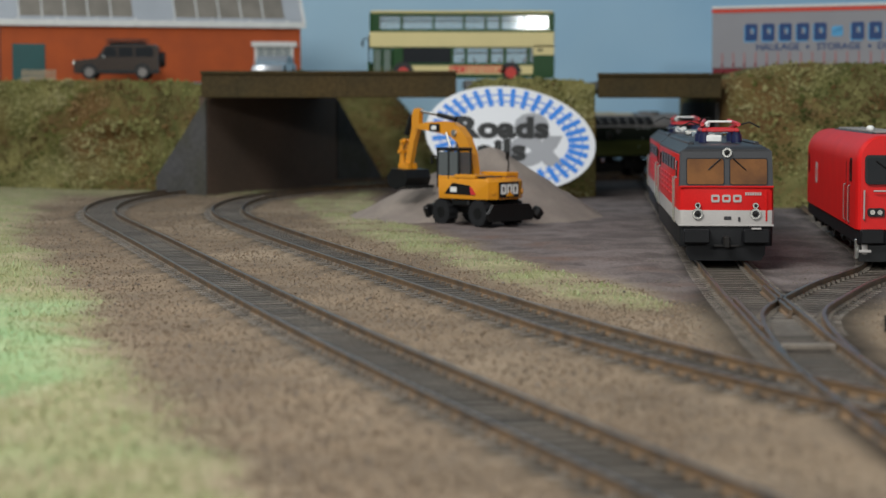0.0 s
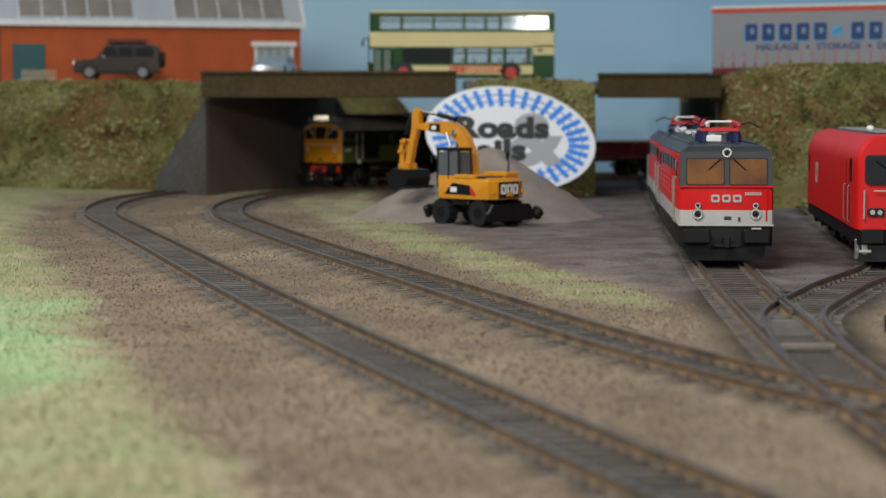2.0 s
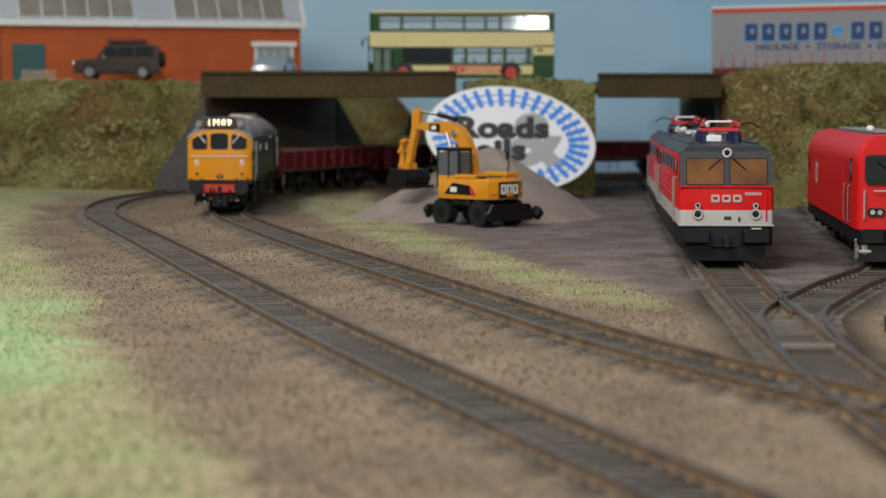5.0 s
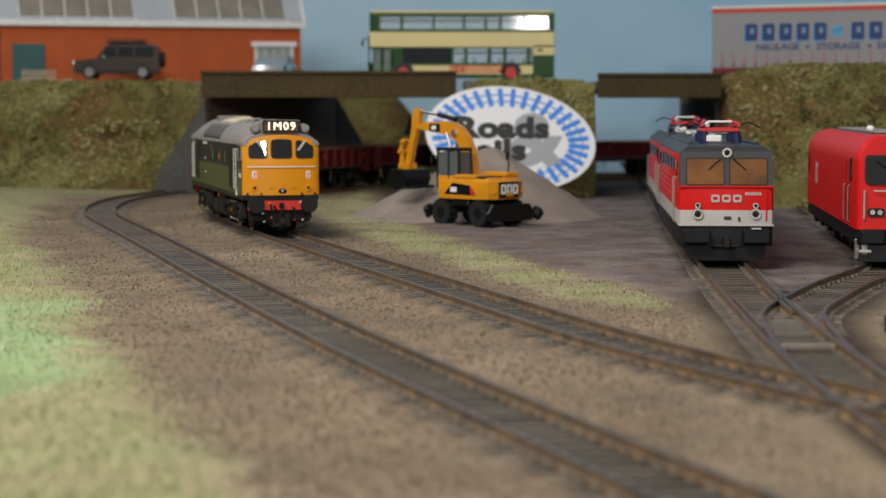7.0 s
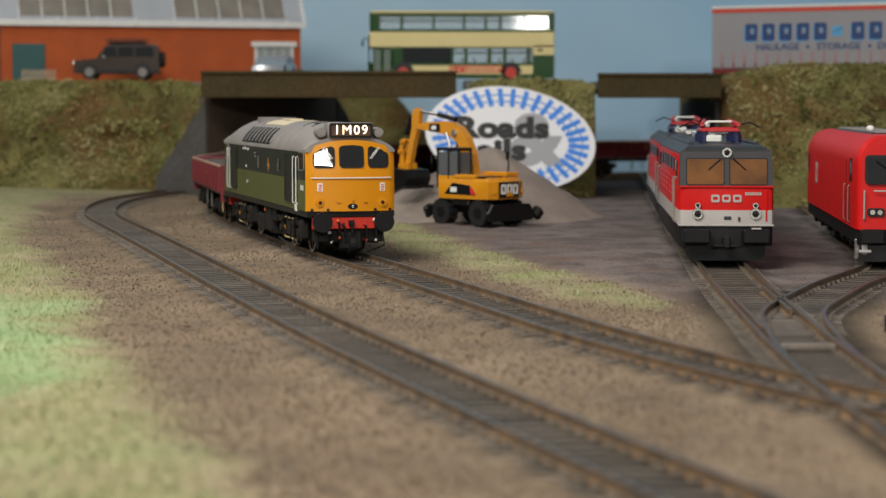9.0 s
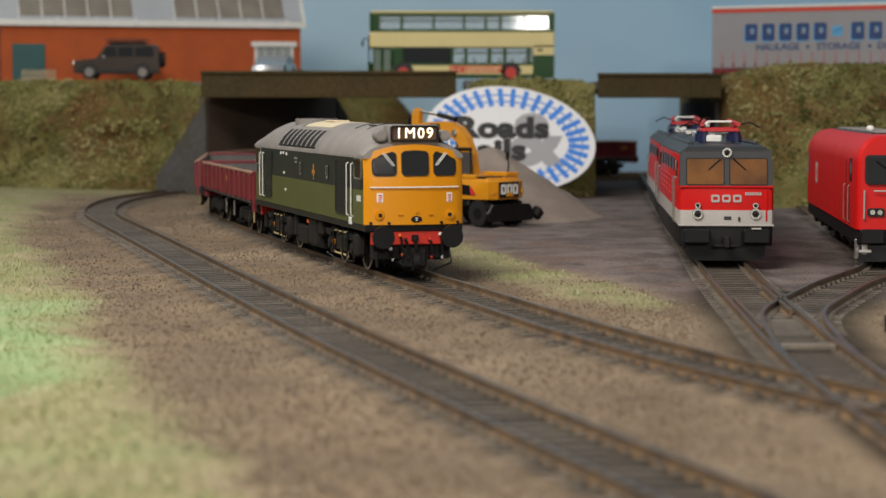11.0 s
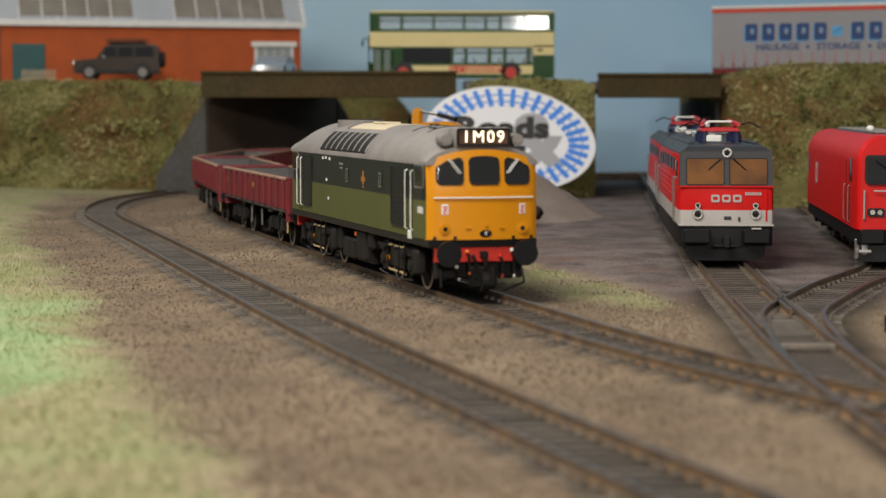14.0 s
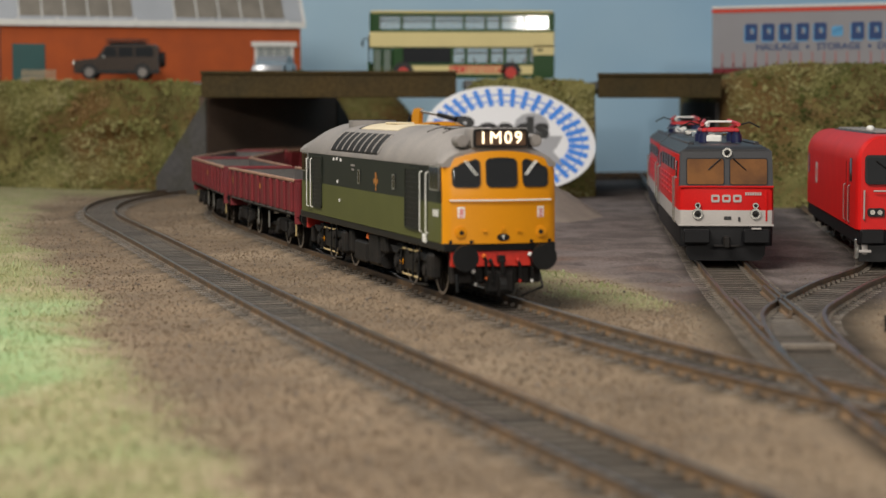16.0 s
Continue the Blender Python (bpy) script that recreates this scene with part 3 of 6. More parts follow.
def cab_end(t, lit):
    """Yellow cab end with glazing, lamps and headcode box under the thing or part t."""
    bm = B()
    rows = []
    for j in range(15):
        row = []
        for i in range(25):
            x = -HW + 2 * HW * i / 24
            z = ZB + (arch(x) - ZB) * j / 14
            rnd = 0.9 * max(0, abs(x) - 16) ** 2
            row.append((x, nose_y(x, z) + rnd, z))
        rows.append(row)
    grid = [[bm.verts.new(p) for p in r] for r in rows]
    back = [[bm.verts.new((p[0], 9.0, p[2])) for p in r] for r in rows]
    for j in range(14):
        for i in range(24):
            bm.faces.new((grid[j][i], grid[j][i + 1], grid[j + 1][i + 1], grid[j + 1][i]))
    for i in range(24):
        bm.faces.new((grid[14][i], grid[14][i + 1], back[14][i + 1], back[14][i]))
        bm.faces.new((grid[0][i], grid[0][i + 1], back[0][i + 1], back[0][i]))
    bmesh.ops.recalc_face_normals(bm, faces=bm.faces)
    end = part("cab_front", bm, YELLOW, t, "bright yellow cab front", 40)
    for a, b in ((-14.4, -6.3), (-4.7, 4.7), (6.3, 14.4)):
        w = part("cab_window", nose_ring(cab_window(a, b, 33.0), cab_window(a, b, 33.0, 0.5), 0.40, 0.6), RUBBER, end)
        part("pane", nose_patch(cab_window(a, b, 33.0, 0.45), 0.27, 0.3), PANE, w)
    for s in (-1, 1):
        bm = B()
        x = 9.6 * s
        for dx in (0, 0.7):
            cyl(bm, (x - dx * s + 1.4 * s, nose_y(x, 40.5) - 0.6, 40.6), (x - dx * s - 2.0 * s, nose_y(x, 37) - 0.6, 36.4), 0.16, 5)
        part("wiper", bm, WHITE, end, "thin white wiper pair")
    bm = B()
    rod(bm, [(x, nose_y(x, 29.3) - 0.55, 29.3) for x in np.linspace(-15.2, 15.2, 9)], 0.22, 6)
    for x in (-15.0, -5, 5, 15.0):
        cyl(bm, (x, nose_y(x, 29.3) + 0.3, 29.3), (x, nose_y(x, 29.3) - 0.6, 29.3), 0.2, 5)
    part("handrail", bm, WHITE, end, "thin white handrail")
    for x in (-11.9, 11.9):
        y = nose_y(x, 20.1)
        bm = B()
        for r, d in ((1.75, 0.35), (1.25, 0.6)):
            cyl(bm, (x, y + 0.4, 20.1), (x, y - d, 20.1), r, 20)
        lamp = part("lamp", bm, YELLOW, end)
        bm = B()
        cyl(bm, (x, y, 20.1), (x, y - 0.7, 20.1), 0.7, 14)
        part("lens", bm, SOOT, lamp, "dark round lens")
        part("decal", nose_patch(round_rect(x, 25.9, 2.0, 3.1, 0.15, 2), 0.12, 0.2), WHITE, end, "white square decal with a red emblem")
        for dz, w in ((0.75, 1.3), (0.15, 1.0), (-0.45, 1.3), (-1.15, 1.1)):
            part("emblem_stripe", nose_patch(round_rect(x + 0.1 * (dz > 0), 25.9 + dz, w, 0.38, 0.1, 2), 0.16, 0.2), DECAL_RED, end)
    part("shed_plate", nose_patch([(1.9 * math.cos(a) + 0.3, 18.7 + 1.1 * math.sin(a)) for a in np.linspace(0, 2 * math.pi, 17)[:-1]], 0.2, 0.3), BLACK, end, "black oval plate with two white marks")
    for dz, w in ((0.35, 0.9), (-0.3, 0.5)):
        part("plate_mark", nose_patch(round_rect(0.3, 18.7 + dz, w, 0.4, 0.1, 2), 0.25, 0.1), WHITE, end)
    for x, z, w, h in ((-5.2, 20.4, 1.4, 0.5), (5.2, 20.4, 1.4, 0.5), (0.3, 21.2, 0.8, 0.9)):
        part("lamp_iron", nose_patch(round_rect(x, z, w, h, 0.1, 2), 0.5, 0.6), YELLOW, end)
    for x in (-14.9, 14.9, -9.0, 9.0):
        part("bracket", nose_patch(round_rect(x, 17.5, 0.9, 0.9, 0.1, 2), 0.4, 0.6), BLACK, end)
    # headcode box on the brow of the roof
    bm = B()
    box(bm, (0, 5.6, 46.9), (17.4, 8, 6.0), 1.0, seg=2)
    hc = part("headcode_box", bm, ROOF_GREY, t, "grey-brown headcode box on the roof brow", 40)
    bm = B()
    frame_slab(bm, round_rect(0, 47.0, 16.4, 5.4, 0.9), round_rect(0, 47.0, 15.0, 4.0, 0.5), "y", 1.1, 1.8)
    part("frame", bm, SOOT, hc)
    bm = B()
    slab(bm, round_rect(0, 47.0, 15.2, 4.2, 0.5), "y", 1.5, 1.7)
    part("blind", bm, HEADCODE_BACK, hc, "dark blind behind lit characters")
    if lit:
        letters("headcode_text", "1M09", 5.0, HEADCODE, hc, Matrix.Translation((0, 1.35, 47.0)) @ pose(0, 0, 0, 90, 0, 0) @ Matrix.Diagonal((1.0, 1, 1, 1)), 0.06, "warm lit route characters", 0.0, 1.22)
    for x in (-10.9, 10.9):
        bm = B()
        cyl(bm, (x, 2.4, 46.2), (x, 8, 46.2), 1.8, 16, 2.0)
        cyl(bm, (x, 2.1, 46.2), (x, 2.5, 46.2), 1.3, 16)
        part("marker_horn", bm, ROOF_GREY, hc)
    return end


def roof_ring(y, h, w=HW, flat=1.0):
    return [(x, y, ZT + h * (1 - (abs(x) / HW) ** (2.3 * flat)) ** 0.75) for x in [-w + 2 * w * i / 20 for i in range(21)]] + [(w, y, ZT - 1), (-w, y, ZT - 1)]


def wheelset(parent, y, r, name="wheelset", half=8.4):
    """Axle with two wheels; spokes show that it turns."""
    bm = B()
    cyl(bm, (-half - 1, 0, 0), (half + 1, 0, 0), 1.0, 8)
    for s in (-1, 1):
        cyl(bm, (s * (half - 1.2), 0, 0), (s * (half + 1.2), 0, 0), r, 28)
        cyl(bm, (s * (half - 1.8), 0, 0), (s * (half - 1.1), 0, 0), r + 0.7, 28)
        for k in range(4):
            a = k * math.pi / 4
            box(bm, (s * (half + 1.3), 0, 0), (0.3, 1.7 * r, 0.9), 0, (math.degrees(a), 0, 0))
    ob = part(name, bm, SOOT, parent, "", 40)
    bm = B()
    for s in (-1, 1):
        frame_slab(bm, [(r * math.cos(a), r * math.sin(a)) for a in np.linspace(0, 2 * math.pi, 29)[:-1]],
                   [((r - 0.8) * math.cos(a), (r - 0.8) * math.sin(a)) for a in np.linspace(0, 2 * math.pi, 29)[:-1]], "x", s * (half + 1.2), s * (half + 1.45))
    part("tyre", bm, STEEL, ob, "bright steel tyre")
    ob.location = (0, y * U, r * U)
    return ob


def diesel():
    t = thing("diesel_locomotive", label="two-tone green diesel locomotive with yellow cab front on the track", category="locomotive")
    for z0, z1, m, nm, inset in ((ZB, 28.3, OLIVE, "lower_side", 3.6), (28.3, ZT + 0.4, DARK_GREEN, "upper_side", 5.2)):
        bm = B()
        rings = []
        for y in [inset, inset + 1, inset + 3] + list(np.linspace(10, LEN - 10, 12)) + [LEN - inset - 3, LEN - inset - 1, LEN - inset]:
            e = min(y - inset, LEN - inset - y)
            w = HW - (0.9 if e < 0.5 else 0.25 if e < 2 else 0.0)
            rings.append([(-w, y, z0), (w, y, z0), (w - (0.25 if z1 > 30 else 0), y, z1), (-w + (0.25 if z1 > 30 else 0), y, z1)])
        loft(bm, rings)
        part(nm, bm, m, t)
    bm = B()
    box(bm, (0, LEN / 2, 15.8), (33.4, LEN - 3, 2.4), 0.3)
    part("solebar", bm, BLACK, t)
    # roof with domed ends
    bm = B()
    rings = []
    for y in (2.6, 4, 6, 9, 13, 18, 26, 40, 80, 120, 160, LEN - 26, LEN - 18, LEN - 13, LEN - 9, LEN - 6, LEN - 3):
        e = min(y, LEN - y)
        rings.append(roof_ring(y, 3.7 + 6.4 * smooth(e, -4, 26) ** 0.8))
    loft(bm, rings)
    roof = part("roof", bm, ROOF_GREY, t, "", 35)
    rz = lambda x, off=0.0: ZT + 10.1 * (1 - (abs(x) / HW) ** 2.3) ** 0.75 + off
    # louvred roof grilles
    for s in (-1, 1):
        bm = B()
        y0, y1 = 80, 148
        xs = np.linspace(11.4, 16.7, 7)
        loft(bm, [[(s * x, y, rz(x, 0.3)) for x in xs] + [(s * x, y, rz(x, -0.6)) for x in xs[::-1]] for y in (y0, y1)])
        g = part("roof_grille", bm, SOOT, roof, "dark louvred radiator grille")
        for k in range(9):
            y = y0 + (y1 - y0) * k / 8
            bm = B()
            loft(bm, [[(s * x, y - 0.55, rz(x, 0.0)), (s * x, y + 0.55, rz(x, 0.0)), (s * x, y + 0.4, rz(x, 0.6)), (s * x, y - 0.4, rz(x, 0.6))] for x in xs])
            part("louvre_rib", bm, ROOF_GREY, g)
    for y0, y1, m, nm, lb in ((84, 134, CREAM, "roof_panel", "cream exhaust roof panel"), (134, 137, SOOT, "roof_seam", ""), (30, 30.5, SOOT, "roof_seam", ""), (48, 48.5, SOOT, "roof_seam", "")):
        bm = B()
        xs = np.linspace(-9, 9, 13)
        loft(bm, [[(x, y, rz(x, 0.22)) for x in xs] + [(x, y, rz(x, -0.5)) for x in xs[::-1]] for y in (y0, y1)])
        part(nm, bm, m, roof, lb)
    bm = B()
    cyl(bm, (0, 154, 48.5), (0, 154, 51.0), 8.5, 32)
    fan = part("fan_cowl", bm, ROOF_GREY, roof, "", 40)
    bm = B()
    cyl(bm, (0, 154, 49.5), (0, 154, 51.2), 7.2, 32)
    part("fan_grille", bm, SOOT, fan, "dark round fan grille")
    bm = B()
    box(bm, (-1, 112, 50.3), (6, 16, 0.7), 0.2)
    part("exhaust_hatch", bm, CREAM, roof)
    for k in range(6):
        bm = B()
        box(bm, (-6 + (k % 3) * 0.9, 34 + (k // 3) * 4, rz(6, 0.15)), (0.5, 2.2, 0.5))
        part("roof_vent", bm, SOOT, roof)
    cab_end(t, True)
    for s in (-1, 1):
        x = s * HW
        # cab side glazing, doors, handrails
        for y0 in (6.0, LEN - 17):
            bm = B()
            slab(bm, round_rect(y0 + 5.2, 35.4, 10.0, 7.2, 0.8), "x", x - 0.2, x + 0.18)
            w = part("side_window", bm, STEEL, t)
            for dy in (-2.4, 2.4):
                bm = B()
                slab(bm, round_rect(y0 + 5.2 + dy, 35.4, 4.3, 6.2, 0.5), "x", x + s * 0.1, x + s * 0.3)
                part("pane", bm, PANE, w)
        for y in (18.0, 24.6, LEN - 18, LEN - 24.6):
            bm = B()
            rod(bm, [(x, y, 37), (x + s * 0.8, y, 36.6), (x + s * 0.8, y, 19.4), (x, y, 19)], 0.18, 6)
            part("handrail", bm, WHITE, t, "tall white cab handrail")
        for y in (21.3, LEN - 21.3):
            bm = B()
            frame_slab(bm, round_rect(y, 28.2, 5.6, 21, 0.4), round_rect(y, 28.2, 5.0, 20.4, 0.3), "x", x - 0.1, x + s * 0.12)
            part("door_seam", bm, BLACK, t)
        for y0, y1 in ((27.0, 43.5), (161, 175.5)):
            bm = B()
            slab(bm, round_rect((y0 + y1) / 2, 28.6, y1 - y0, 18.6, 1.2), "x", x - 0.2, x + s * 0.28)
            g = part("side_grille", bm, BLACK, t, "dark slatted side grille")
            bm = B()
            frame_slab(bm, round_rect((y0 + y1) / 2, 28.6, y1 - y0, 18.6, 1.2), round_rect((y0 + y1) / 2, 28.6, y1 - y0 - 1.4, 17.2, 0.8), "x", x, x + s * 0.55)
            part("grille_frame", bm, DARK_GREEN, g)
            for k in range(11):
                bm = B()
                box(bm, (x + s * 0.35, (y0 + y1) / 2, 20.8 + k * 1.55), (0.35, y1 - y0 - 2, 0.55))
                part("slat", bm, BLACK, g)
        for y in (58, 104):
            bm = B()
            frame_slab(bm, round_rect(y, 32.6, 3.4, 4.8, 0.5), round_rect(y, 32.6, 2.5, 3.9, 0.3), "x", x - 0.2, x + s * 0.25)
            w = part("engine_room_window", bm, STEEL, t)
            bm = B()
            slab(bm, round_rect(y, 32.6, 2.6, 4.0, 0.3), "x", x - 0.2, x + s * 0.1)
            part("pane", bm, PANE, w)
        for dy, dz, w, h in ((0, 0.2, 1.5, 4.6), (-2.1, -0.3, 1.1, 1.6), (2.1, -0.3, 1.1, 1.6), (0, -2.8, 1.2, 0.9)):
            bm = B()
            slab(bm, round_rect(81 + dy, 32.3 + dz, w, h, 0.4), "x", x - 0.1, x + s * 0.06)
            part("crest", bm, GOLD, t, "small gold and red crest")
        for dz, w in ((0, 6.0), (-1.4, 3.6)):
            bm = B()
            slab(bm, round_rect(113, 36.2 + dz, w, 0.7, 0.1), "x", x - 0.1, x + s * 0.05)
            part("name_bar", bm, ROOF_GREY, t)
        for k in range(5):
            bm = B()
            slab(bm, round_rect(7.2 + k * 1.25, 25.4, 0.85, 2.0, 0.1), "x", x - 0.1, x + s * 0.05)
            part("number_bar", bm, WHITE, t)
        bm = B()
        box(bm, (x, 21.8, 17.4), (0.7, 3.4, 2.6), 0.2)
        part("step_plate", bm, WHITE, t, "white step plate")
        for y, z in ((131, 37.5), (137, 37.8), (142, 37.6), (136, 30), (133, 23.5)):
            bm = B()
            box(bm, (x + s * 0.1, y, z), (0.4, 0.9, 1.0))
            part("filler_cap", bm, WHITE, t)
        # tanks and boxes between the bogies
        for y, w, z0, z1 in ((92, 14, 4.5, 14.5), (110, 17, 4.0, 11), (79, 8, 9, 14.5), (124, 6, 6, 14)):
            bm = B()
            box(bm, (s * 11.5, y, (z0 + z1) / 2), (7.5, w, z1 - z0), 0.7)
            part("underframe_box", bm, SOOT, t)
        bm = B()
        cyl(bm, (s * 12, 84, 6), (s * 12, 120, 6), 2.6, 16)
        part("air_tank", bm, SOOT, t, "", 40)
        bm = B()
        box(bm, (s * 15.2, 99, 13), (0.8, 2.2, 1.6), 0.2)
        part("orange_tap", bm, ORANGE, t)
    # buffer beams
    for yb, sg in ((3.2, -1), (LEN - 3.2, 1)):
        bm = B()
        box(bm, (0, yb, 12.6), (29, 2.4, 4.8), 0.2)
        beam = part("buffer_beam", bm, BUFFER_RED, t, "red buffer beam")
        for x in (-11.7, 11.7):
            bm = B()
            cyl(bm, (x, yb, 13), (x, yb + sg * 5.5, 13), 1.9, 16)
            cyl(bm, (x, yb + sg * 5.5, 13), (x, yb + sg * 6.6, 13), 3.75, 28)
            part("buffer", bm, BLACK, beam, "black round buffer", 40)
        for x, z0, z1, m in ((-5.2, 13.4, 7.2, ORANGE), (-3.2, 12, 6.0, BLACK), (5.0, 12, 6.2, BUFFER_RED), (8.6, 13.6, 6.2, WHITE), (-8.4, 9, 5.6, WHITE)):
            bm = B()
            rod(bm, [(x, yb + sg * 1.5, z0), (x + 0.4, yb + sg * 3.2, z0 - 1), (x + 0.6, yb + sg * 2.8, z1)], 0.42, 6)
            pipe = part("brake_pipe", bm, BLACK, beam)
            bm = B()
            ball(bm, (x, yb + sg * 2.6, z0), 0.7, sub=1)
            ball(bm, (x + 0.6, yb + sg * 2.8, z1), 0.6, (0.8, 0.8, 1.4), 1)
            part("pipe_cap", bm, m, pipe)
        bm = B()
        box(bm, (0, yb + sg * 2, 12.4), (2, 3.4, 2.2), 0.3)
        box(bm, (0, yb + sg * 3.6, 10.4), (1.0, 1.6, 4.2), 0.3)
        part("coupling_hook", bm, BLACK, beam)
        bm = B()
        box(bm, (0, yb + sg * -4, 8), (27, 4, 6), 0.5)
        box(bm, (0, yb + sg * 1.0, 5.6), (9, 2.0, 7), 1.0)
        cyl(bm, (-1, yb + sg * 2.2, 4.5), (1, yb + sg * 2.2, 4.5), 3.0, 14)
        part("drag_box", bm, SOOT, beam)
        bm = B()
        rod(bm, [(12.5, yb, 8), (12.8, yb + sg * 1.5, 4.0), (6, yb + sg * 2.4, 1.6)], 0.35, 5)
        rod(bm, [(-12.5, yb, 8), (-12.8, yb + sg * 1.5, 3.0)], 0.5, 5)
        part("guard_iron", bm, BLACK, beam)
    bogies, sets = [], []
    for yc in (45.0, 157.0):
        bg = new("bogie")
        bg.parent = t
        bg.location = (0, yc * U, 0)
        bm = B()
        box(bm, (0, 0, 8.5), (13, 30, 4), 0.5)
        part("bolster", bm, SOOT, bg)
        for s in (-1, 1):
            bm = B()
            slab(bm, [(-24, 11.5), (-21, 13), (-9, 13), (-6, 10.5), (6, 10.5), (9, 13), (21, 13), (24, 11.5), (24, 9), (20, 8), (9, 8), (5, 6.5), (-5, 6.5), (-9, 8), (-20, 8), (-24, 9)], "x", s * 11.6, s * 13.8)
            part("side_frame", bm, SOOT, bg)
            for y in (-17, 17):
                bm = B()
                box(bm, (s * 13.6, y, 7.6), (2.6, 5.6, 5.8), 0.5)
                cyl(bm, (s * 13, y, 7.4), (s * 15.6, y, 7.4), 1.8, 12)
                part("axle_box", bm, SOOT, bg)
            bm = B()
            for z, d in ((12.4, 1.4), (4.6, -0.8)):
                rod(bm, [(s * 15.2, -12, z + d * 0.4), (s * 15.4, -8, z), (s * 15.4, 7, z), (s * 15.2, 11, z - d * 0.4)], 0.32, 6)
            part("step_rail", bm, BRASS, bg, "cream step edge rail")
            bm = B()
            box(bm, (s * 14.6, -1, 8.6), (1.2, 16, 5.6), 0.4)
            part("spring_plank", bm, BLACK, bg)
            bm = B()
            cyl(bm, (s * 15.0, 9.8, 8.0), (s * 15.7, 9.8, 8.0), 0.9, 12)
            part("axle_cap", bm, YELLOW, bg, "small yellow axle cap")
            bm = B()
            box(bm, (s * 14.4, -24.5, 9.2), (3.2, 6.5, 7.5), 0.7)
            part("sand_box", bm, SOOT, bg)
            # springs, brake gear, pipes and foot steps hung on the side frame
            for y in (-17, 17):
                bm = B()
                for k in range(4):
                    box(bm, (s * 14.9, y, 12.2 - k * 0.55), (1.5, 12.0 - 2.2 * k, 0.4), 0.1)
                part("leaf_spring", bm, BLACK, bg)
                bm = B()
                rod(bm, [(s * 12.6, y + 9.2, 12), (s * 12.8, y + 9.6, 7.5), (s * 12.4, y + 8.4, 3.2)], 0.55, 6)
                box(bm, (s * 10.2, y + 8.6, 6.2), (2.2, 1.5, 5.0), 0.4)
                part("brake_block", bm, SOOT, bg)
            bm = B()
            rod(bm, [(s * 15.5, -21, 3.4), (s * 15.5, -6, 2.6), (s * 15.5, 8, 2.6), (s * 15.5, 20, 3.6)], 0.3, 6)
            part("brake_rod", bm, BLACK, bg)
            for y in (-13.0, -6.0, 8.0):
                bm = B()
                rod(bm, [(s * 15.3, y, 14.2), (s * 15.9, y, 12.4), (s * 15.9, y + 0.4, 4.4)], 0.3, 6)
                part("step_hanger", bm, BLACK, bg)
            bm = B()
            cyl(bm, (s * 13.4, -8.6, 10.6), (s * 16.0, -8.6, 10.6), 1.5, 12)
            box(bm, (s * 15.0, 2.4, 11.8), (1.4, 3.6, 2.0), 0.3)
            part("brake_cylinder", bm, SOOT, bg)
        for y in (-17.0, 17.0):
            sets.append(wheelset(bg, y, 7.4))
        bogies.append(bg)
    return t, bogies, sets


# ---- open wagons: leading end at y = 0 ----
WLEN = 160.0
WAGON_AXLES = (19, 45, WLEN - 45, WLEN - 19)


